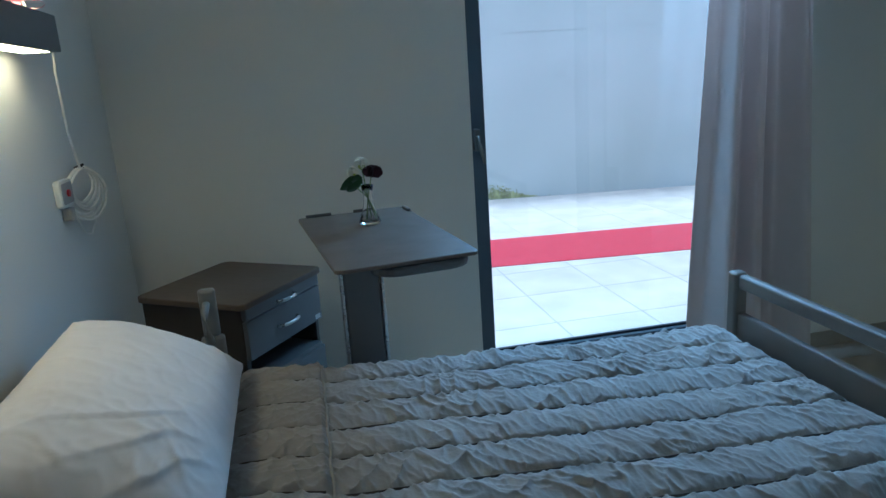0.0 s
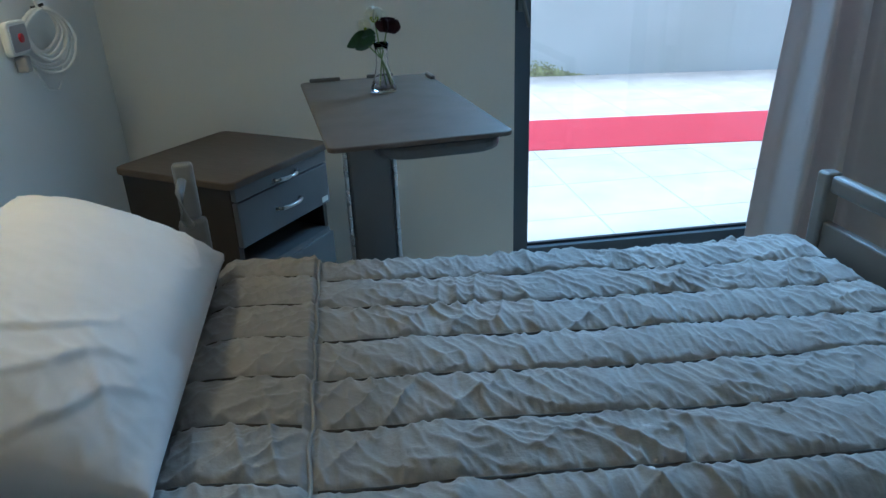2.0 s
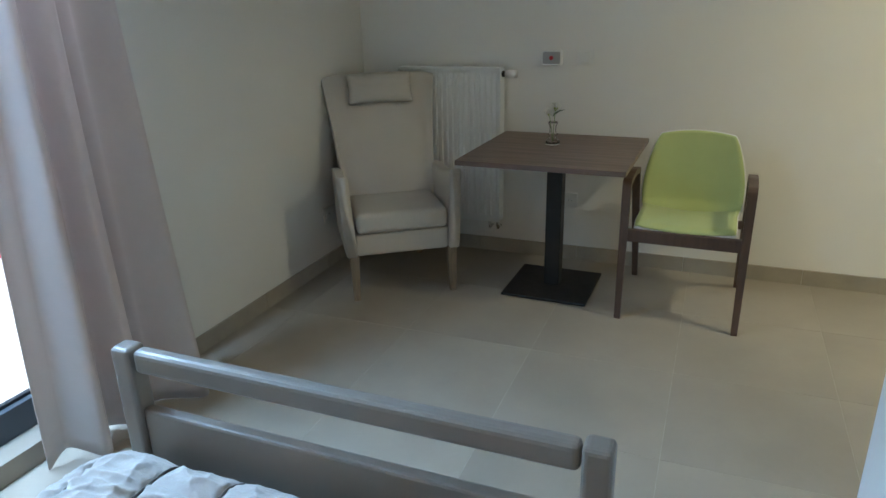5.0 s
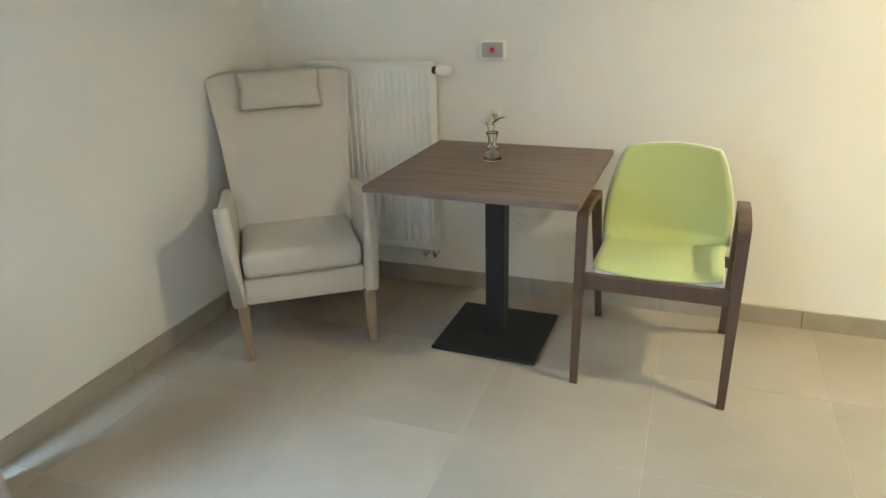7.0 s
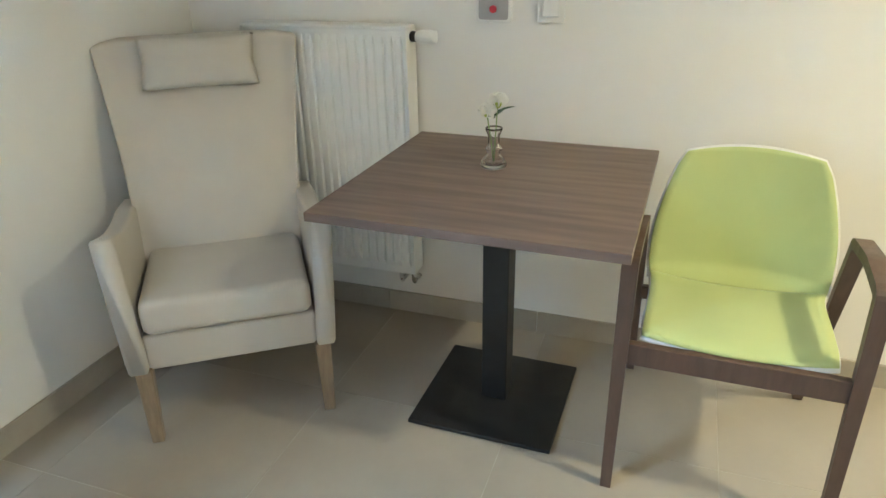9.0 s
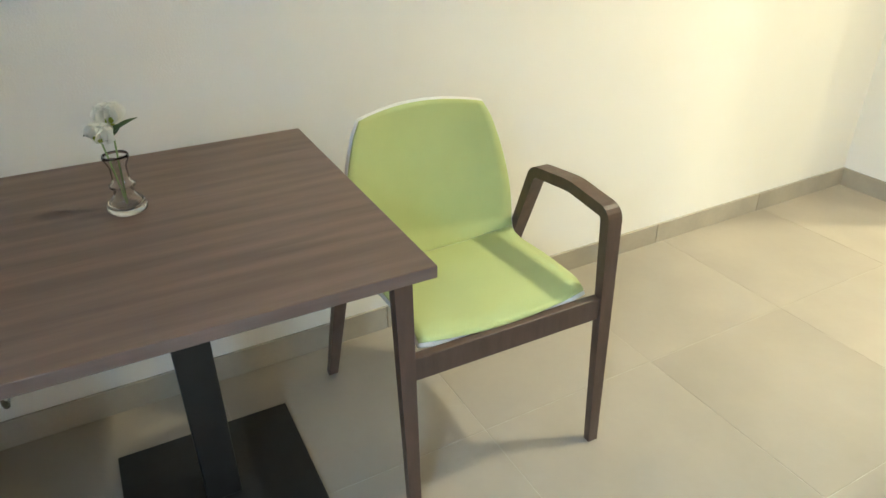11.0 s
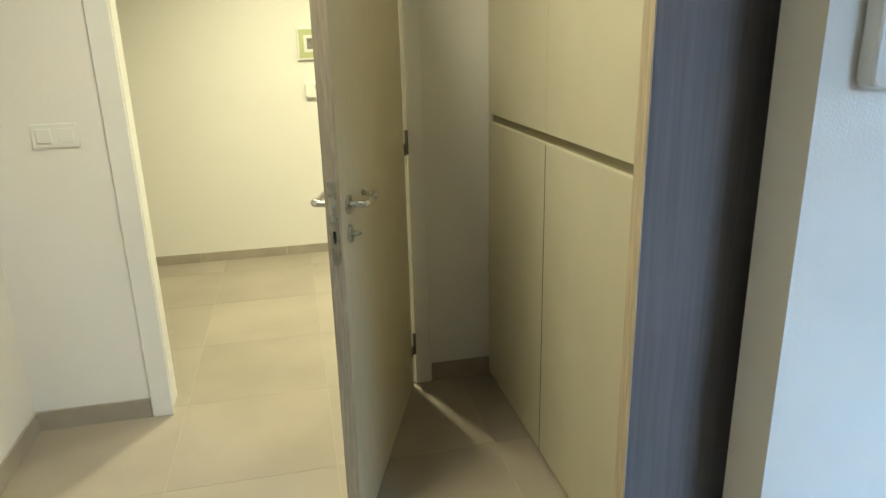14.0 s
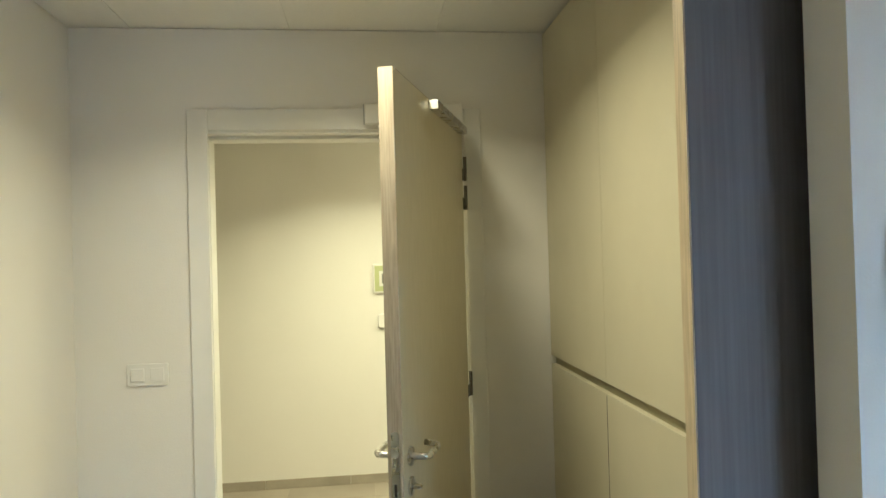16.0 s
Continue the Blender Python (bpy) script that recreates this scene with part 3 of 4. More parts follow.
part("loose_end", tube([(0.03, 0.07, -0.12), (0.03, 0.05, -0.185), (0.03, -0.01, -0.215), (0.03, -0.08, -0.20), (0.03, -0.12, -0.15), (0.025, -0.14, -0.13)], 0.003, 7), M_CORD, cord, smooth=True)
part("tie", tube([(0.012, -0.012, 0.006), (0.034, 0.0, 0.004), (0.012, 0.016, 0.006), (0.03, 0.03, 0.012)], 0.004), M_BLACK, cord, "black tie")

# bed wall lamp
wl = thing("wall_lamp", pose(WX, 2.17, 1.72), "long grey wall lamp lit above the bed", "lamp")
part("housing", box(0.025, 0.112, -0.565, 0.565, -0.050, 0.050, bev=0.004), M_CABFRONT, wl)
part("back_plate", box(0.0, 0.025, -0.50, 0.50, -0.03, 0.03), M_PLASTIC, wl)
part("diffuser", box(0.035, 0.100, -0.54, 0.50, -0.0525, -0.0503), M_LAMP, wl, "glowing warm diffuser")
part("upper_diffuser", box(0.035, 0.100, -0.54, 0.50, 0.0503, 0.0525), M_LAMP, wl, "glowing warm diffuser")

rb = thing("ribbon_bow", pose(WX + 0.07, 2.60, 1.7725), "small pink and white ribbon bow lying on the wall lamp", "ribbon")
for k, (a, mt) in enumerate(((15, M_REDBTN), (100, M_PAPER), (200, M_PINK), (285, M_PINK))):
    def loop_pt(u, v):
        q = 2 * math.pi * u
        return Vector((0.030 - 0.030 * math.cos(q), (v - 0.5) * 0.018, 0.011 + 0.011 * math.sin(q)))
    part("loop", sheet(16, 2, loop_pt), mt, rb, smooth=True).matrix_local = pose(0, 0, 0.0015, 0, 0, a)

# downlights; the third is a made-up fitting for the added corridor lamp
for p in (ENTRY_LAMP, HALL_LAMP, (1.9, -2.0, 2.535)):
    dl = thing("downlight", pose(p[0], p[1], CZ), "round recessed ceiling downlight, lit", "lamp", "ceiling downlights")
    part("trim_ring", lathe([(0.075, -0.001), (0.098, -0.001), (0.098, -0.006), (0.09, -0.012), (0.075, -0.012), (0.075, -0.001)], 32), M_PLASTIC, dl)
    part("lens", rod(0.074, 0.004, pose(0, 0, -0.008), seg=24), M_LAMP, dl, "glowing lens")

# box on the partition wall
disp = thing("wall_dispenser", pose(2.539, 0.99, 1.53, 0, 0, 180), "rounded white plastic dispenser on the partition wall", "dispenser")
f = part("housing", slab(rounded_rect(0.20, 0.25, 0.018), 0, 0.038, 0.008, 3), M_PLASTIC, disp)
f.matrix_local = pose(0, 0, 0, 90, 0, 0)
part("lever", box(-0.074, 0.060, -0.052, -0.0375, -0.055, 0.10, bev=0.006), M_STEEL, disp, "shiny metal front lever")

# things on the corridor wall
pic = thing("wall_sign", pose(3.30, HY, 1.47, 0, 0, 180), "small square sign in a lime frame on the corridor wall", "sign")
b = box(-0.105, 0.105, -0.018, 0, -0.105, 0.105, bev=0.004)
part("frame", b, M_PLASTIC, pic)
part("mount", box(-0.092, 0.092, -0.0205, -0.0185, -0.092, 0.092), M_GREENFRAME, pic, "lime green mount")
part("card", box(-0.060, 0.060, -0.023, -0.021, -0.055, 0.055), M_PAPER, pic)
part("print", box(-0.040, 0.045, -0.0245, -0.0233, -0.035, 0.035), M_GREYCARD, pic)
sd = thing("corridor_call_light", pose(3.32, HY, 1.165, 0, 0, 180), "small white device with a lens on the corridor wall", "call light")
f = part("housing", slab(rounded_rect(0.11, 0.10, 0.02), 0, 0.025, 0.006, 3), M_PLASTIC, sd)
f.matrix_local = pose(0, 0, 0, 90, 0, 0)
part("lens", lathe([(0, 0.012), (0.012, 0.01), (0.020, 0.0)], 16, m=pose(0.03, -0.025, 0.02, 90, 0, 0)), M_PAPER, sd, smooth=True)

# ---- curtain ----


# folds from the window side to the wall: share of the width, distance from the wall
FOLDS = ((0.0, 0.055), (0.10, 0.075), (0.22, 0.165), (0.36, 0.060), (0.45, 0.150), (0.50, 0.148), (0.58, 0.035), (0.68, 0.075), (0.84, 0.185), (0.95, 0.130), (1.0, 0.045))


def curtain_pt(u, v):
    """u across the folds, v from the hem up."""
    z, w = 0.022 + v * 2.47, 1 - v
    k = u + 0.010 * math.sin(5.0 * v + 9 * u) * math.sin(math.pi * u)
    k = min(max(k, 0.0), 1.0)
    for (a, d0), (c, d1) in zip(FOLDS, FOLDS[1:]):
        if k <= c:
            f = (k - a) / (c - a)
            d = d0 + (d1 - d0) * (0.5 - 0.5 * math.cos(math.pi * f))
            break
    x = 2.19 - 0.125 * w + (0.455 + 0.225 * w) * u
    near = 0.62 + 0.50 * w + 0.28 * w ** 3 * max(0.0, math.sin(math.pi * (u - 0.6) / 0.4)) * (u > 0.6)
    y = NY - 0.012 - d * near + 0.0035 * math.sin(23 * u + 6 * v) + 0.004 * math.sin(3.0 * z + 11 * u)
    z += w ** 10 * (0.030 * math.cos(2 * math.pi * (u - 0.10) / 0.24) * (u < 0.36) - 0.016 * (u > 0.66))
    return x, y, max(z, 0.004)


cur = thing("curtain", pose(0, 0, 0), "floor-length greige curtain drawn aside in folds", "curtain")
o = part("cloth", sheet(190, 48, curtain_pt), M_CURT, cur, smooth=True)
md = o.modifiers.new("thickness", "SOLIDIFY")
md.thickness = 0.003
part("hem_seam", tube([Vector(curtain_pt(k / 90, 0.04)) + Vector((0, -0.003, 0)) for k in range(91)], 0.0012, 5), M_CURT, cur)
part("track", box(0.95, 2.80, NY - 0.16, NY - 0.12, CZ - 0.030, CZ - 0.002, bev=0.003), M_PLASTIC, cur, "white curtain track")

# ---- bed ----
bed = thing("bed", pose(0, 0, 0), "adjustable care bed with a grey brown frame", "bed")
BY0, BY1, BX1 = 1.562, 2.542, 1.69
fb = part("footboard", box(BX1 - 0.018, BX1 + 0.018, BY0 + 0.050, BY1 - 0.050, 0.785, 0.835, bev=0.012, seg=3), M_BED, bed, "grey brown footboard top rail")
part("lower_panel", box(BX1 - 0.014, BX1 + 0.014, BY0 + 0.048, BY1 - 0.048, 0.46, 0.700, bev=0.006), M_BED, fb)
for y0, y1 in ((BY0, BY0 + 0.048), (BY1 - 0.048, BY1)):
    part("post", box(BX1 - 0.024, BX1 + 0.024, y0, y1, 0.25, 0.838, bev=0.010, seg=3), M_BED, bed)
hb = part("headboard", box(WX + 0.025, WX + 0.055, BY0 + 0.02, BY1 - 0.02, 0.40, 0.86, bev=0.008), M_BEDDARK, bed, "dark brown headboard")
for y in (BY0 + 0.012, BY1 - 0.037):
    part("side_board", box(WX + 0.058, BX1 - 0.026, y, y + 0.025, 0.345, 0.545, bev=0.004), M_BEDDARK, bed)
part("mattress", box(WX + 0.07, BX1 - 0.10, BY0 + 0.045, BY1 - 0.045, 0.50, 0.640, bev=0.03, seg=3), M_SHEET, bed, "white covered mattress")
for x in (-0.12, 1.38):
    lc = part("lift_column", box(x - 0.06, x + 0.06, 1.95, 2.15, 0.14, 0.50, bev=0.006), M_GREYPLASTIC, bed)
    part("cross_foot", box(x - 0.03, x + 0.03, 1.64, 2.46, 0.085, 0.139, bev=0.006), M_GREYPLASTIC, bed)
    for y in (1.67, 2.43):
        part("castor", rod(0.042, 0.03, pose(x, y - 0.015, 0.042, -90, 0, 0), seg=18), M_BLACK, bed)

# quilt: stitched channels, wrinkles, drape on both sides
TOPW = BY1 - BY0 - 0.02
DROP = 0.105
CHAN, SEAM0 = 0.139, 0.090
SPAN = TOPW + 2 * DROP


def seam_pos(s, x):
    """Distance across the channels, in channels; slightly slanted and wavy."""
    return (s + 0.035 * (x - 0.5) + 0.004 * math.sin(9 * x + s * 5)) / CHAN


def ridge(a, c, seed, power):
    """Thin crests along the lines where a noise field changes sign."""
    return (1 - abs(noise.noise(Vector((a, c, seed))))) ** power


def wrinkle(x, y):
    """Crisp creases in two slants over soft puffs, and fine ripples across the channels."""
    p = Vector((x * 3.0, y * 4.0, 0.3))
    w1, w2 = noise.noise(p), noise.noise(p + Vector((5, 2, 1)))
    k1 = min(max(0.55 + 1.3 * noise.noise(Vector((x * 4.0, y * 6.0, 3.3))), 0.0), 1.0)
    k2 = min(max(0.55 + 1.3 * noise.noise(Vector((x * 4.0, y * 6.0, 7.7))), 0.0), 1.0)
    a, c = x * 0.86 + y * 0.51, y * 0.86 - x * 0.51
    e, g = x * 0.80 - y * 0.60, y * 0.80 + x * 0.60
    h = 0.0105 * k1 * (ridge(a * 14.0 + 1.2 * w1, c * 5.0 + w2, 1.7, 7) - 0.35)
    h += 0.0105 * k2 * (ridge(e * 13.0 + 1.2 * w2, g * 5.0 + w1, 5.1, 7) - 0.35)
    h += 0.0052 * (ridge(a * 30.0 + 2 * w2, c * 10.0, 9.1, 5) - 0.4)
    h += 0.0034 * (0.4 + 0.9 * min(max(x - 0.5, 0.0), 1.0)) * (ridge(x * 52.0 + 3 * w1, y * 9.0 + 2 * w2, 12.1, 3) - 0.5)
    return 1.15 * (h + 0.0024 * noise.noise(Vector((x * 7.0, y * 9.0, 15.0))))


def pucker(x, y):
    """Short gathers running off the stitched seams."""
    p = Vector((x * 30.0, y * 8.0, 21.0))
    return 0.0085 * ((1 - abs(noise.noise(p + Vector((2.0 * noise.noise(p * 0.3), 0, 0))))) ** 4 - 0.45)


def quilt_pt(u, v):
    x = 0.045 + u * 1.585
    s = (v - 0.5) * SPAN                   # across the bed, 0 in the middle
    half = TOPW / 2
    r = 0.075
    base = 0.722 - 0.042 * min(max((x - 0.25) / 1.0, 0), 1)
    a = abs(s)
    flat = half - r
    if a <= flat:
        y, z, ny, nz = a, 0.0, 0.0, 1.0
    elif a <= flat + r * math.pi / 2:
        t = (a - flat) / r
        y, z, ny, nz = flat + r * math.sin(t), -r * (1 - math.cos(t)), math.sin(t), math.cos(t)
    else:
        y, z, ny, nz = half, -r - (a - flat - r * math.pi / 2), 1.0, 0.0
        y += 0.02 * math.sin(13 * x + 1.0) * min(1, (a - half) / 0.2)
    q = seam_pos(s + SEAM0, x)
    d = abs(q - round(q)) * CHAN
    f = 1 - math.exp(-(d / 0.0060) ** 2)
    puff = 0.012 * abs(math.sin(math.pi * q)) ** 0.75 + 0.007 * f - 0.014
    w = wrinkle(x, s) * (0.2 + 0.8 * f) + pucker(x, s) * f * math.exp(-d / 0.030)
    if x < 0.288:      # gathers running off the piped edge
        g = Vector((x * 7.0 + s * 5.0, s * 24.0 - x * 13.0, 31.0))
        w = 0.75 * w + 0.0050 * ((1 - abs(noise.noise(g + Vector((0, 0.8 * noise.noise(g * 0.4), 0))))) ** 5 - 0.35) * (0.25 + 0.75 * f)
    endk = min(1.0, (1 - u) / 0.05)
    head = max(0.0, 1 - max(x - 0.045, 0) / 0.05)
    fold = 0.014 * min(1, max(0, (0.288 - x) / 0.012)) + (0.012 - 0.010 * s) * math.sin(math.pi * min(1, max(0, (0.288 - x) / 0.30))) ** 1.5     # the turned-back part is doubled
    hh = (puff + w) * (0.35 + 0.65 * endk) + fold - 0.02 * head ** 2 - 0.05 * (1 - endk) ** 2
    sg = 1 if s >= 0 else -1
    cy = (BY0 + BY1) / 2
    return x + 0.01 * noise.noise(Vector((s * 6, 3.0, 0))) * (1 if u < 0.02 or u > 0.98 else 0), cy + sg * (y + ny * hh), base + z + nz * hh


qu = thing("quilt", pose(0, 0, 0), "taupe stitched quilt spread over the bed, top edge turned back", "quilt")
o = part("cover", sheet(520, 380, quilt_pt), M_QUILT, qu, smooth=True)
md = o.modifiers.new("thickness", "SOLIDIFY")
md.thickness, md.offset = 0.006, -1
pts = []
for k in range(90):
    p = quilt_pt((0.288 - 0.045 + 0.002 * math.sin(k * 0.5)) / 1.585, 0.02 + 0.96 * k / 89)
    pts.append((p[0], p[1], p[2] + 0.004))
part("piping", tube(pts, 0.0034), M_PIPING, qu, "pale piped edge of the fold", True)
# stitched seams, coloured dark to stand in for shade in the creases
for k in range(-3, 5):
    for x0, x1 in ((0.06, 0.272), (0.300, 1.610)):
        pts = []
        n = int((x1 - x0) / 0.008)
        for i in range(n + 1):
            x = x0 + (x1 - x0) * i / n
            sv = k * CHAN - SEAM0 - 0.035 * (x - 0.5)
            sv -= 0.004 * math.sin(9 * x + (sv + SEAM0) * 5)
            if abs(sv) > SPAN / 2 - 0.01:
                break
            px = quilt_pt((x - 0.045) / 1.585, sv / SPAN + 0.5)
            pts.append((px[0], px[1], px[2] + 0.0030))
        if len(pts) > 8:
            part("stitch_line", tube(pts, 0.0029, 6), M_THREADSHADE, qu, "stitched seam with crease shade in its colour")
for v in (0.0, 1.0):
    pts = [quilt_pt(k / 70, v) for k in range(71)]
    part("hem", tube(pts, 0.006), M_PIPING, qu, smooth=True)


def pillow_bm(w, d, t, seed, nx=44, crease=0.012):
    b = bmesh.new()
    for sgn in (1, -1):
        def f(u, v):
            x, y = (u - 0.5) * 2, (v - 0.5) * 2
            e = max(0.0, (1 - abs(x) ** 3.2) * (1 - abs(y) ** 3.2)) ** 0.55
            pin = 1 - 0.05 * (1 - abs(y)) * (abs(x) ** 2) - 0.0
            piy = 1 - 0.06 * (1 - abs(x)) * (abs(y) ** 2)
            n1 = noise.noise(Vector((x * 2.2 + seed, y * 2.0, 1.0)))
            n2 = 1 - abs(noise.noise(Vector((x * 3.0 + y * 2.2 + seed, (x - y) * 1.1, 4.0))))
            return Vector((x * w / 2 * pin, y * d / 2 * piy, sgn * e * t / 2 + e * (crease * n1 + crease * 0.9 * (n2 ** 4 - 0.3))))
        sheet(nx, nx, f, b)
    bmesh.ops.remove_doubles(b, verts=b.verts, dist=0.0004)
    return b


PILLOW_FOLDS = (((-0.55, -0.62), (0.45, -0.34), 0.012, 0.060), ((-0.35, -0.86), (0.62, -0.46), 0.010, 0.065), ((0.05, -0.95), (0.85, -0.52), 0.011, 0.045),
                ((-0.95, -0.60), (-0.25, -0.80), 0.008, 0.055), ((-0.75, 0.22), (0.02, 0.10), 0.003, 0.022), ((0.45, 0.92), (0.80, 0.45), 0.008, 0.06),
                ((-0.85, 0.80), (-0.45, 0.55), 0.005, 0.05), ((0.60, 0.20), (0.92, 0.55), 0.006, 0.04), ((0.30, -0.55), (0.75, -0.95), 0.009, 0.04))


def fold_height(x, y):
    """Soft folds with one steep side."""
    h = 0.0
    bend = 0.05 * noise.noise(Vector((x * 3.0, y * 3.0, 4.0)))
    for (x0, y0), (x1, y1), amp, wd in PILLOW_FOLDS:
        dx, dy = x1 - x0, y1 - y0
        l = math.hypot(dx, dy)
        k = ((x - x0) * dx + (y - y0) * dy) / (l * l)
        if -0.1 < k < 1.1:
            d = (((x - x0) * dy - (y - y0) * dx) / l + bend) / 0.45
            g = max(0.0, math.sin(math.pi * (k + 0.1) / 1.2)) ** 0.8
            h += 0.55 * amp * g * math.exp(-(d / (wd * 0.45 if d > 0 else wd * 2.0)) ** 2)
    return h


def bed_pillow_bm(w, d, t):
    """A soft full pillow: pinched corners, long soft folds towards one end."""
    b = bmesh.new()
    for sgn in (1, -1):
        def f(u, v):
            x, y = (u - 0.5) * 2, (v - 0.5) * 2
            e = max(0.0, (1 - abs(x) ** 2.6) * (1 - abs(y) ** 3.4)) ** 0.72
            n1 = noise.noise(Vector((x * 1.6 + 2.0, y * 1.8, 1.0)))
            r2 = (1 - abs(noise.noise(Vector((x * 2.0 + y * 6.0, (x - y) * 1.4, 6.0))))) ** 6
            pk = noise.noise(Vector((x * 7, y * 7, 2.0))) * (1 - e) * 0.006
            z = sgn * e * t / 2 + e ** 0.5 * (0.010 * n1 + (fold_height(x, y) if sgn > 0 else 0) + 0.0022 * (r2 - 0.3)) + pk
            r3 = (1 - abs(noise.noise(Vector((x * 5.0 - y * 3.0, x * 2.0 + y * 8.0, 11.0))))) ** 8
            z += e ** 0.5 * 0.0035 * (r3 - 0.2) * (0.4 + 0.6 * max(0.0, -y))
            z += sgn * 0.013 * min(1.0, (1 - max(abs(x), abs(y))) / 0.03) * (1 - e)
            cor = 1 - 0.07 * (abs(x) * abs(y)) ** 6
            return Vector((cor * x * w / 2 * (1 - 0.085 * (1 - abs(y) ** 7) * abs(x) ** 2), cor * y * d / 2 * (1 - 0.06 * (1 - abs(x) ** 6) * abs(y) ** 2), z))
        sheet(100, 130, f, b)
    bmesh.ops.remove_doubles(b, verts=b.verts, dist=0.0003)
    return b


single("pillow", bed_pillow_bm(0.49, 0.86, 0.225), M_SHEET, "plump white pillow leaning on the headboard", "pillow", smooth=True,
       m=pose(-0.125, 2.015, 0.870, 0, 24.5, 1.5))
# holder clipped on the bed rail
cl = thing("bed_handset_holder", pose(-0.015, 2.552, 0.70, 0, 0, 8), "grey plastic handset hooked on the bed side", "handset")
part("stem", box(-0.016, 0.016, -0.012, 0.012, -0.16, 0.12, bev=0.006), M_HOLDER, cl)
part("holder", box(-0.034, 0.034, -0.022, 0.022, 0.04, 0.14, bev=0.012, seg=3), M_HOLDER, cl)
part("handset", box(-0.024, 0.024, -0.015, 0.015, 0.14, 0.285, bev=0.010, seg=3), M_HOLDER, cl, "grey handset")
part("hook", tube([(-0.005, -0.018, 0.245), (-0.012, -0.05, 0.225), (-0.012, -0.05, 0.16), (-0.005, -0.02, 0.13)], 0.011), M_HOLDER, cl, smooth=True)

# ---- bedside cabinet ----
CABM = pose(0.004, 3.032, 0, 0, 0, -34.5)     # front faces local +x, local y along the front
cab = thing("bedside_cabinet", CABM, "brown and grey bedside cabinet with drawers and an open niche", "cabinet")
CW, CD, CH = 0.452, 0.44, 0.872
part("top", slab(rounded_rect(CD + 0.02, CW + 0.02, 0.03), CH - 0.022, CH, 0.004, 2), M_CABTOP, cab, "brown laminate top")
x0, x1, y0, y1 = -CD / 2, CD / 2 - 0.02, -CW / 2 + 0.012, CW / 2 - 0.012
for a in (y0, y1 - 0.018):
    part("side_panel", box(x0, x1, a, a + 0.018, 0.07, CH - 0.023), M_BEDDARK, cab)
part("back_panel", box(x0, x0 + 0.012, y0 + 0.019, y1 - 0.019, 0.07, CH - 0.023), M_BEDDARK, cab)
part("shelf", box(x0 + 0.013, x1 + 0.018, y0 + 0.019, y1 - 0.019, 0.569, 0.585), M_CABFRONT, cab)
part("niche_top", box(x0 + 0.013, x1, y0 + 0.019, y1 - 0.019, 0.672, 0.684), M_BEDDARK, cab)
part("bottom", box(x0 + 0.013, x1, y0 + 0.019, y1 - 0.019, 0.07, 0.09), M_BEDDARK, cab)
for z0, z1, hz in ((0.809, 0.848, 0.826), (0.672, 0.805, 0.738), (0.095, 0.566, 0.50)):
    d = part("drawer_front" if z0 > 0.3 else "cabinet_door", box(x1 + 0.001, x1 + 0.020, y0 + 0.001, y1 - 0.001, z0, z1, bev=0.003), M_CABFRONT, cab)
    part("handle", tube([(x1 + 0.02, -0.055, hz), (x1 + 0.034, -0.05, hz), (x1 + 0.044, -0.025, hz), (x1 + 0.046, 0.0, hz), (x1 + 0.044, 0.025, hz), (x1 + 0.034, 0.05, hz), (x1 + 0.02, 0.055, hz)], 0.006, 10), M_STEEL, d, "bowed chrome handle", True)
part("sticker", box(x1 + 0.0205, x1 + 0.0212, y1 - 0.045, y1 - 0.012, 0.680, 0.698), M_PAPER, cab, "small white label")
for x in (x0 + 0.05, x1 - 0.05):
    for y in (y0 + 0.05, y1 - 0.05):
        part("castor", rod(0.035, 0.024, pose(x, y - 0.012, 0.035, -90, 0, 0), seg=16), M_BLACK, cab)

# ---- overbed table ----
OTZ = 1.085
ob_t = thing("overbed_table", pose(0.495, 2.607, 0, 0, 0, 6.5), "grey brown overbed table on one post", "overbed table")
part("tabletop", slab(rounded_rect(0.385, 0.775, 0.020), OTZ - 0.011, OTZ, 0.003, 2), M_OVERBED, ob_t)
for x0, x1 in ((-0.165, -0.075), (0.005, 0.085)):
    part("lip", box(x0, x1, 0.372, 0.384, OTZ - 0.002, OTZ + 0.010, bev=0.003), M_POST, ob_t)
part("lip", box(0.178, 0.190, 0.27, 0.35, OTZ - 0.002, OTZ + 0.010, bev=0.003), M_POST, ob_t)
part("tray", slab(rounded_rect(0.27, 0.30, 0.07), OTZ - 0.042, OTZ - 0.0115, 0.010, 2), M_POST, ob_t).matrix_local = pose(0.045, -0.235, 0)
part("sleeve", box(-0.128, 0.006, -0.028, 0.055, 0.13, 0.655, bev=0.008), M_CABFRONT, ob_t)
pst = part("post", box(-0.118, -0.004, -0.02, 0.045, 0.656, OTZ - 0.0115, bev=0.008), M_POST, ob_t)
for x in (-0.124, 0.002):
    part("chrome_edge", box(x - 0.005, x + 0.005, -0.024, 0.0, 0.656, OTZ - 0.0115, bev=0.003), M_STEEL, pst, "chrome edge strip")
part("base_bar", box(-0.14, 0.0, -0.62, 0.10, 0.06, 0.129, bev=0.012), M_CABFRONT, ob_t)
for y in (-0.58, 0.06):
    part("cross_bar", box(-0.26, 0.22, y - 0.025, y + 0.025, 0.055, 0.085, bev=0.008), M_CABFRONT, ob_t)
    for x in (-0.23, 0.19):
        part("castor", rod(0.027, 0.02, pose(x, y - 0.01, 0.028, -90, 0, 0), seg=16), M_BLACK, ob_t)

# ---- flowers ----


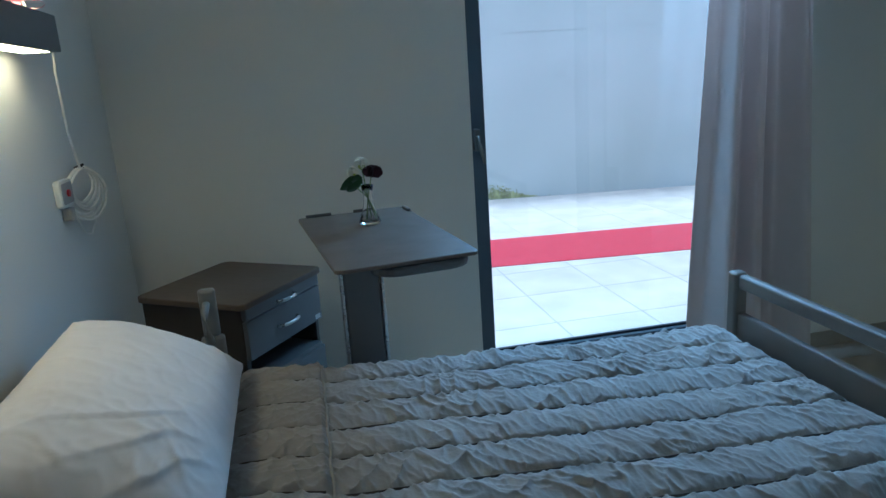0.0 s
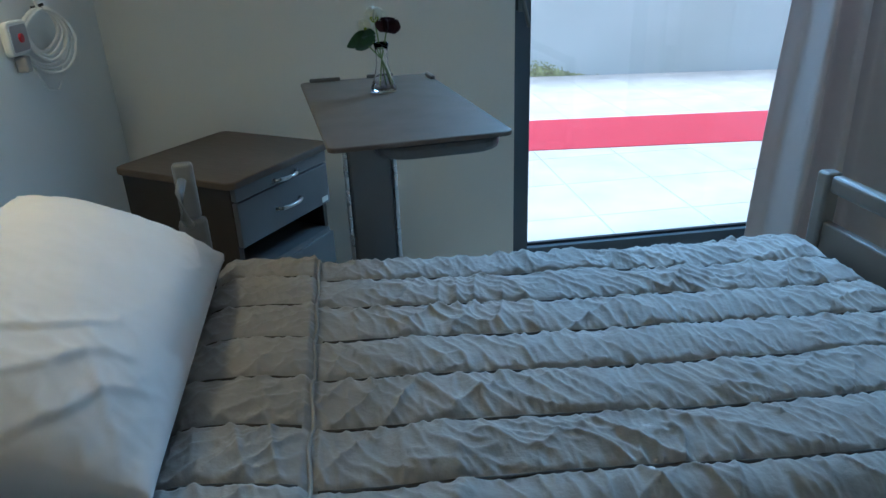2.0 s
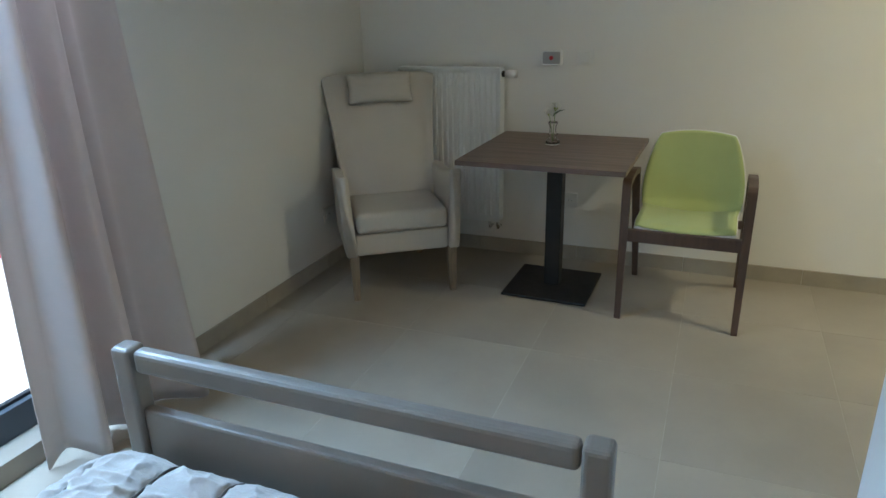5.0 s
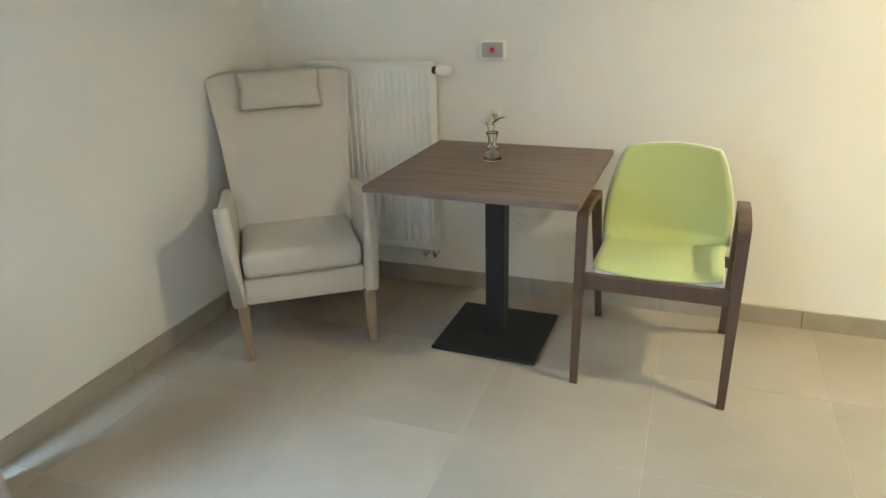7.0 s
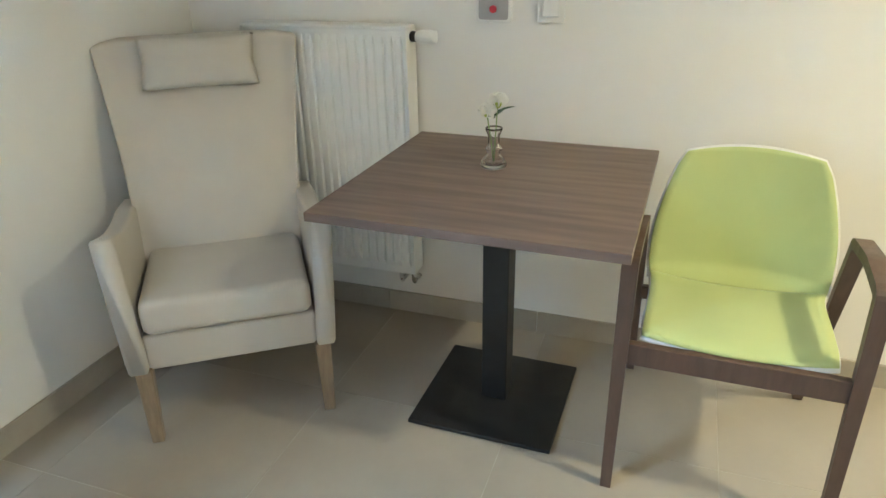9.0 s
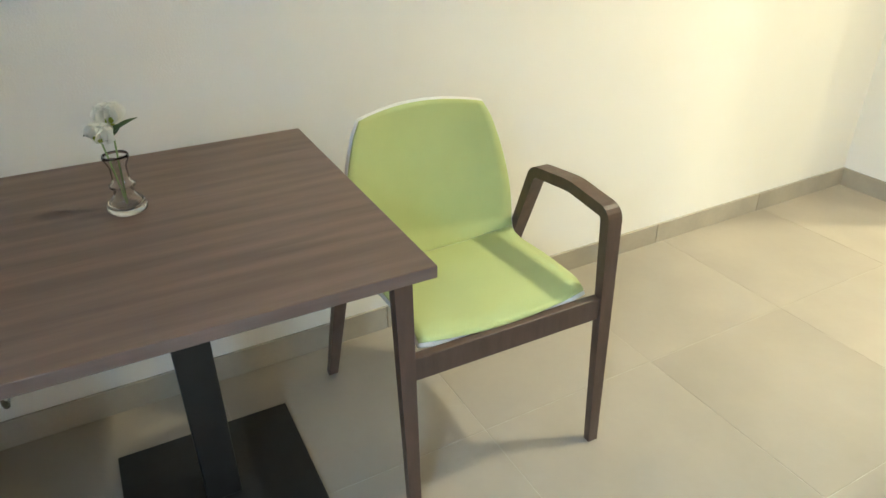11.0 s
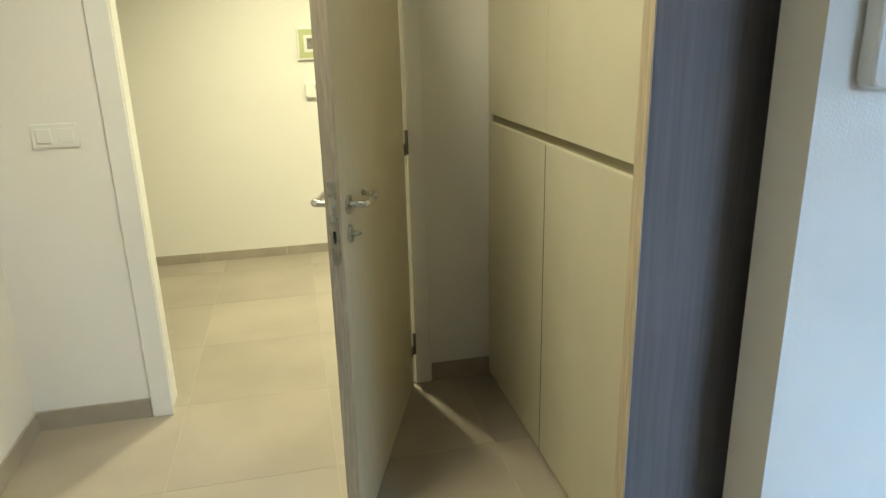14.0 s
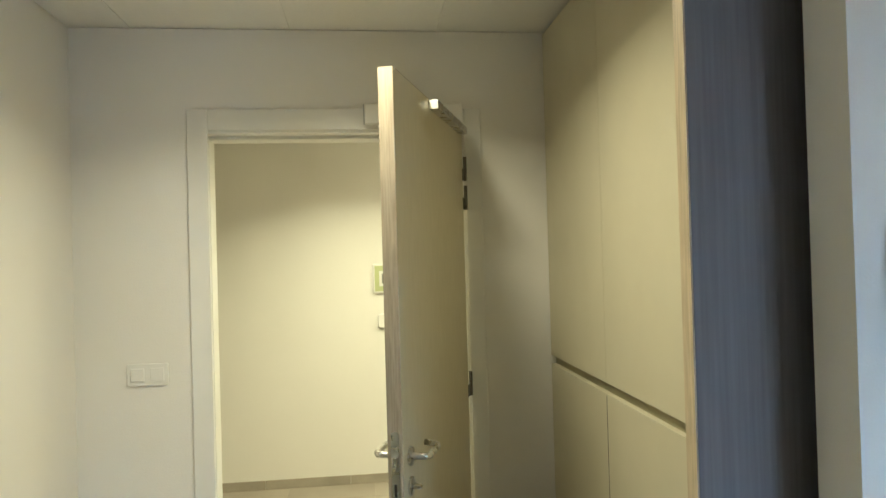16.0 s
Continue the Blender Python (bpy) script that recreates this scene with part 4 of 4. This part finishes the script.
def petal(b, m, w, h, curl):
    def f(u, v):
        x = (u - 0.5) * w * math.sin(math.pi * min(0.12 + 0.80 * v, 1)) ** 0.7 * 1.15
        return m @ Vector((x, curl * v * v * h + 2.2 * x * x / w - 0.012 * math.sin(math.pi * v), v * h))
    sheet(5, 5, f, b)


def rose(name, m, size, material, parent, sepal=True):
    b = bmesh.new()
    k = 0
    for ring, (n, tilt, s) in enumerate(((3, 0, 0.92), (4, 2, 1.0), (5, 6, 0.94))):
        for i in range(n):
            a = 360 * i / n + 40 * ring + 7 * k % 11
            petal(b, pose(0, 0, 0, 0, 0, a) @ Matrix.Translation((0, 0.10 * size * (ring + 0.6), 0)) @ pose(0, 0, 0, -tilt, 0, 0), size * (0.75 + 0.1 * ring), size * s, 0.01 + 0.05 * ring)
            k += 1
    o = part(name, b, material, parent, smooth=True)
    o.matrix_local = m
    if sepal:
        b = lathe([(0, -0.2 * size), (0.12 * size, -0.17 * size), (0.30 * size, 0.0), (0.42 * size, 0.14 * size), (0.44 * size, 0.30 * size), (0.42 * size, 0.31 * size)], 10)
        s = part("sepal", b, M_SEPAL, o)
    return o


def leaf_bm(length, w, droop):
    def f(u, v):
        x = (u - 0.5) * w * math.sin(math.pi * min(max(v, 0.02), 0.985)) ** 0.8
        return Vector((x, v * length, abs(x) * 0.35 - droop * v * v * length))
    return sheet(4, 10, f)


def vase_bm(s=1.0):
    out = [(0.0, 0.0), (0.026, 0.0), (0.031, 0.004), (0.0315, 0.011), (0.027, 0.020), (0.0175, 0.029), (0.0150, 0.040), (0.0205, 0.044), (0.0205, 0.047), (0.0150, 0.051), (0.0135, 0.060),
           (0.0140, 0.078), (0.0185, 0.088), (0.0205, 0.092), (0.0200, 0.097)]
    inn = [(r - 0.0026, z) for r, z in out[:3:-1]] + [(0.026, 0.010), (0.0, 0.008)]
    return lathe([(r * s, z * s) for r, z in out + inn], 28)


# two white roses in a small vase on the dining table
v2 = thing("flower_vase", pose(4.255, 2.257, 0.7505), "clear glass vase with white roses on the dining table", "vase", "flower vases")
part("vase", vase_bm(1.22), M_VASE, v2, smooth=True)
for sx, sy, hh in ((-0.012, 0.018, 0.158), (0.006, -0.008, 0.182)):
    part("stem", tube([(0, 0, 0.012), (sx * 0.4, sy * 0.4, 0.08), (sx, sy, hh)], 0.0018, 6), M_STEM, v2, smooth=True)
rose("rose", pose(-0.012, 0.020, 0.156, 14, -20, 20), 0.034, M_PETALW, v2)
rose("rose", pose(0.006, -0.008, 0.180, 2, 6, 70), 0.037, M_PETALW, v2)
for a, z, l in ((-165, 0.158, 0.062), (20, 0.152, 0.050), (-120, 0.15, 0.045), (80, 0.145, 0.04)):
    part("leaf", leaf_bm(l, 0.022, 0.1), M_LEAF, v2, smooth=True).matrix_local = pose(0, 0, z, 25, 0, a)

# white and plum roses on the overbed table
v1 = thing("flower_vase", pose(0.494, 2.753, OTZ + 0.0005), "glass vase with white and plum roses on the overbed table", "vase", "flower vases")
out = [(0.0, 0.0), (0.033, 0.0), (0.036, 0.003), (0.035, 0.010), (0.024, 0.040), (0.0165, 0.070), (0.0150, 0.080), (0.0175, 0.083), (0.0150, 0.087), (0.0160, 0.105), (0.0205, 0.128)]
part("vase", lathe(out + [(r - 0.0014, z) for r, z in out[:2:-1]] + [(0.030, 0.008), (0.0, 0.006)], 28), M_VASE, v1, smooth=True)
for sx, sy, hh in ((-0.036, 0.004, 0.165), (-0.012, -0.004, 0.185), (0.018, 0.0, 0.160), (-0.050, 0.010, 0.14)):
    part("stem", tube([(-sx * 0.6, -sy, 0.010), (0, 0, 0.085), (sx, sy, hh)], 0.002, 6), M_STEM, v1, smooth=True)
rose("rose", pose(-0.034, 0.006, 0.160, 0, -16, 20), 0.031, M_PETALW, v1)
rose("rose", pose(-0.014, -0.006, 0.185, 6, -4, 70), 0.033, M_PETALW, v1)
rose("rose", pose(0.019, -0.008, 0.152, 5, 10, 50), 0.039, M_PETALD, v1, False)
for a, z, l, w, t in ((95, 0.142, 0.085, 0.050, -10), (75, 0.134, 0.060, 0.044, -25), (-70, 0.165, 0.04, 0.02, 20), (130, 0.15, 0.05, 0.03, 10)):
    part("leaf", leaf_bm(l, w, 0.25), M_LEAF, v1, smooth=True).matrix_local = pose(-0.012 if a > 0 else 0.01, 0, z, t, 62 if a > 0 else 0, a)

# ---- dining table ----
tb = thing("dining_table", pose(4.168, 2.211, 0, 0, 0, -1.0), "square brown wood table on a black pedestal", "table")
part("tabletop", box(-0.40, 0.40, -0.40, 0.40, 0.725, 0.75, bev=0.002), M_TABLE, tb)
part("column", box(-0.04, 0.04, -0.04, 0.04, 0.018, 0.715, bev=0.004), M_BLACK, tb, "black square column")
part("top_plate", box(-0.17, 0.17, -0.17, 0.17, 0.715, 0.7245), M_BLACK, tb)
part("base_plate", box(-0.222, 0.222, -0.222, 0.222, 0.003, 0.016, bev=0.003), M_BLACK, tb, "black square base plate")

# ---- lime chair ----
ch = thing("armchair_stackable", pose(4.15, 1.558, 0, 0, 0, -1.2) @ Matrix.Translation((-4.15, 0, 0)), "dark wood armchair with a lime green seat shell", "chair")
for y in (-0.262, 0.262):
    fr = part("side_frame", bar([(3.872, 0.0), (3.901, 0.668), (4.04, 0.682), (4.190, 0.664), (4.460, 0.0)], 0.040, 0.029, 0.022, bev=0.004, taper=0.30), M_CHAIRWOOD, ch, "dark stained wood leg and arm frame")
    fr.matrix_local = pose(0, y, 0)
part("front_rail", box(3.884, 3.908, -0.246, 0.246, 0.390, 0.450, bev=0.003), M_CHAIRWOOD, ch)
part("rear_rail", box(4.250, 4.272, -0.246, 0.246, 0.385, 0.425, bev=0.003), M_CHAIRWOOD, ch)


def shell_pt(u, v, off=0.0):
    """u along the profile from the front edge up the back, v across."""
    if u < 0.5:
        t = u / 0.5
        x, z = 3.895 + 0.40 * t, 0.462 - 0.022 * t + 0.012 * math.sin(math.pi * t) - 0.02 * (1 - min(t / 0.15, 1)) ** 2
        nx, nz = 0.05, 1.0
    else:
        t = (u - 0.5) / 0.5
        x, z = 4.290 + 0.040 * min(t / 0.15, 1) + 0.030 * t, 0.430 + 0.412 * t
        nx, nz = -0.97, 0.2
    k = min(max((u - 0.42) / 0.16, 0), 1)
    nx, nz = 0.05 * (1 - k) - 0.97 * k, 1 - k + 0.2 * k
    half = 0.222 + 0.018 * min(max((u - 0.35) / 0.25, 0), 1) - 0.070 * max(0.0, (u - 0.66) / 0.34) ** 1.7
    y = (v - 0.5) * 2 * half
    c = (abs(v - 0.5) * 2) ** 2
    z += 0.012 * c * (1 - k) - 0.018 * c * max(0, (u - 0.93) / 0.07)
    x -= c * k * (0.075 - 0.045 * max(0, (u - 0.5) / 0.5))
    z += 0.030 * c * math.exp(-((u - 0.5) / 0.07) ** 2)
    x += 0.018 * c * (1 - min(u / 0.1, 1))
    return Vector((x + nx * off, y, z + nz * off))


o = part("seat_shell", sheet(44, 20, lambda u, v: shell_pt(u, v, 0.0)), M_PLASTIC, ch, "white plastic shell", True)
md = o.modifiers.new("thickness", "SOLIDIFY")
md.thickness, md.offset = 0.008, 1
for nm, u0, u1 in (("seat_pad", 0.006, 0.4975), ("back_pad", 0.5025, 0.994)):
    o = part(nm, sheet(30, 20, lambda u, v: shell_pt(u0 + (u1 - u0) * u, 0.008 + 0.984 * v, 0.0055)), M_GREEN, ch, "lime green upholstery", True)
    md = o.modifiers.new("thickness", "SOLIDIFY")
    md.thickness, md.offset = 0.005, 0

# ---- high-back armchair ----
AF = math.degrees(math.atan2(-0.58, -0.814))
arm = thing("wing_armchair", pose(3.792, 2.912, 0, 0, 0, AF - 180), "beige leatherette high-back armchair with oak legs", "armchair")
# local -x is forward, local y across
for x, y, t in ((0.026, 0.258, 1), (0.026, -0.258, 1), (0.60, 0.20, -1), (0.60, -0.20, -1)):
    b = bmesh.new()
    bmesh.ops.create_cube(b, size=1)
    for v in b.verts:
        k = 0.017 if v.co.z < 0 else 0.024
        v.co = Vector((x + (v.co.x * 2) * k - (0.02 * t if v.co.z < 0 else 0), y + v.co.y * 2 * k, 0.0 if v.co.z < 0 else 0.245))
    bmesh.ops.bevel(b, geom=b.edges[:], offset=0.003, segments=1, affect="EDGES")
    part("leg", b, M_OAK, arm, "tapered oak leg")


def soft_box(x0, x1, y0, y1, z0, z1, r=0.03):
    return box(x0, x1, y0, y1, z0, z1, bev=r, seg=4)


part("seat_base", soft_box(0.02, 0.62, -0.245, 0.245, 0.235, 0.352, 0.012), M_LEATHER, arm, smooth=True)
b = soft_box(-0.005, 0.44, -0.238, 0.238, 0.356, 0.452, 0.030)
for v in b.verts:
    if v.co.z > 0.42:
        v.co.z += 0.028 * math.cos((v.co.x - 0.25) * 2.6) * math.cos(v.co.y * 4.0)
part("seat_cushion", b, M_LEATHER, arm, smooth=True)
for s in (1, -1):
    def arm_pt(u, v):
        """Arm panel: u from front to back, v round the section."""
        x = 0.52 * u
        top = 0.656 - 0.02 * math.sin(math.pi * min(u * 1.4, 1)) - 0.06 * u
        flare = 0.024 * (1 - 0.55 * u)
        a = 2 * math.pi * v
        zc = (0.24 + top) / 2
        hz = (top - 0.24) / 2
        cz = max(-1, min(1, 1.35 * math.sin(a)))
        cy = max(-1, min(1, 1.35 * math.cos(a)))
        z = zc + hz * cz
        lean = flare * ((z - 0.24) / 0.42)
        return Vector((x + 0.030 * (z - 0.24) / 0.42 * (1 - u), s * (0.268 + lean + 0.029 * cy), z))
    b = sheet(18, 32, arm_pt)
    bmesh.ops.remove_doubles(b, verts=b.verts, dist=0.0005)
    ends = [e for e in b.edges if len(e.link_faces) == 1]
    bmesh.ops.holes_fill(b, edges=ends)
    part("arm_panel", b, M_LEATHER, arm, smooth=True)


def back_pt(u, v, d):
    z = 0.36 + 0.728 * u
    half = 0.262 + 0.062 * max(0, (z - 0.55) / 0.545) ** 1.5 + (0.006 * max(0, (0.62 - z) / 0.26))
    y = (v - 0.5) * 2 * half
    c = abs(v - 0.5) * 2
    xb = 0.335 + 0.30 * u + (0.10 * (1 - u) if d else 0.0)
    bulge = 0.022 * (1 - c ** 3) * math.sin(math.pi * min(u * 1.0 + 0.1, 1))
    wing = 0.030 * max(0, (c - 0.80) / 0.2) ** 2
    return Vector((xb + d - (bulge + wing if d == 0 else 0), y, z - (0.012 * c ** 6 if u > 0.97 else 0)))


b = bmesh.new()
n, mm = 22, 20
fr = [[b.verts.new(back_pt(i / n, j / mm, 0)) for j in range(mm + 1)] for i in range(n + 1)]
bk = [[b.verts.new(back_pt(i / n, j / mm, 0.085)) for j in range(mm + 1)] for i in range(n + 1)]
for g in (fr, bk):
    for i in range(n):
        for j in range(mm):
            b.faces.new((g[i][j], g[i + 1][j], g[i + 1][j + 1], g[i][j + 1]))
for i in range(n):
    for j in (0, mm):
        b.faces.new((fr[i][j], fr[i + 1][j], bk[i + 1][j], bk[i][j]))
for j in range(mm):
    for i in (0, n):
        b.faces.new((fr[i][j], fr[i][j + 1], bk[i][j + 1], bk[i][j]))
bmesh.ops.recalc_face_normals(b, faces=b.faces)
ee = [e for e in b.edges if e.calc_face_angle(0) > 1.0]
bmesh.ops.bevel(b, geom=ee, offset=0.012, segments=3, profile=0.5, affect="EDGES")
part("backrest", b, M_LEATHER, arm, smooth=True)
o = part("head_cushion", pillow_bm(0.165, 0.36, 0.075, 9.0, 24, 0.004), M_LEATHER, arm, "small beige head cushion", True)
o.matrix_local = pose(0.566, 0.0, 1.016, 0, -69, 0)

# ---- radiator ----
rd = thing("radiator", pose(EX, 2.62, 0.0), "white panel radiator with vertical ribs", "radiator")
RW, RZ0, RZ1 = 0.62, 0.212, 1.108
for k, x in enumerate((-0.100, -0.045)):
    b = bmesh.new()
    nn = 18
    xs = []
    for i in range(nn):
        y0 = 0.012 + (RW - 0.024) * i / nn
        p = (RW - 0.024) / nn
        xs += [(y0, 0.0), (y0 + p * 0.14, 0.0), (y0 + p * 0.30, -0.009), (y0 + p * 0.70, -0.009), (y0 + p * 0.86, 0.0)]
    xs.append((RW - 0.012, 0.0))
    prof = []
    for z in (RZ0 + 0.03, RZ0 + 0.055, RZ1 - 0.055, RZ1 - 0.03):
        e = 0 if z < RZ0 + 0.04 or z > RZ1 - 0.04 else 1
        prof.append([b.verts.new((x + 0.010 + d * e, y, z)) for y, d in xs])
    for a, c in zip(prof, prof[1:]):
        for i in range(len(xs) - 1):
            b.faces.new((a[i], a[i + 1], c[i + 1], c[i]))
    add_box(b, x + 0.0105, x + 0.022, 0.002, RW - 0.002, RZ0, RZ1 - 0.012, bev=0.003)
    part("panel", b, M_RAD, rd)
b = box(-0.102, -0.018, 0.0, RW, RZ1 - 0.011, RZ1, bev=0.003)
add_box(b, -0.102, -0.018, -0.002, 0.001, RZ0 + 0.01, RZ1 - 0.011)
add_box(b, -0.102, -0.018, RW - 0.001, RW + 0.002, RZ0 + 0.01, RZ1 - 0.011)
part("casing", b, M_RAD, rd, "white top grille and side plates")
vb = part("valve", rod(0.017, 0.020, pose(-0.060, -0.002, RZ1 - 0.035, 90, 0, 0)), M_BLACK, rd, "black valve collar")
b = lathe([(0, 0), (0.016, 0), (0.019, 0.008), (0.019, 0.012), (0.022, 0.016), (0.022, 0.05), (0.0195, 0.058), (0.0195, 0.068), (0, 0.070)], 20, m=pose(-0.060, -0.021, RZ1 - 0.035, 90, 0, 0))
th = part("thermostat_head", b, M_PLASTIC, vb, "white thermostat head", True)
for k in range(14):
    a = 2 * math.pi * k / 14
    part("grip_rib", box(-0.0015, 0.0015, 0.0, 0.032, -0.0012, 0.0012), M_PLASTIC, th).matrix_local = pose(-0.060 + 0.0222 * math.cos(a), -0.071, RZ1 - 0.035 + 0.0222 * math.sin(a), 0, 0, 0)
for y in (0.02, 0.07):
    part("pipe", tube([(-0.06, y, RZ0 + 0.004), (-0.06, y, RZ0 - 0.035), (-0.055, y, RZ0 - 0.045), (-0.012, y, RZ0 - 0.045), (-0.001, y, RZ0 - 0.045)], 0.009, 10), M_STEEL, rd, smooth=True)
for y in (0.12, 0.48):
    part("bracket", box(-0.018, 0.0, y - 0.015, y + 0.015, RZ0 + 0.1, RZ1 - 0.1), M_RAD, rd)

# ---- floor tiles and paving slabs, last ----
me = bpy.data.meshes.new("tile")
b = box(0.0012, 0.5988, 0.0012, 0.6018, -0.012, 0.0, bev=0.0006, seg=1)
b.to_mesh(me)
b.free()
me.materials.append(M_TILE)
for i in range(-7, 6):
    for j in range(-7, 5):
        o = new("floor_tile", me)
        o.parent = floor
        o.location = (3.43 + 0.6 * i, 0.93 + 0.603 * j, 0)
me = bpy.data.meshes.new("slab")
b = box(0.003, 0.577, 0.003, 0.577, -0.020, 0.0, bev=0.003, seg=1)
b.to_mesh(me)
b.free()
me.materials.append(M_SLAB)
for i in range(-8, 14):
    for j in range(0, 10):
        o = new("paving_slab", me)
        o.parent = terrace
        o.location = (1.75 + 0.58 * i, FY1 + 0.12 + 0.58 * j, 0.0)
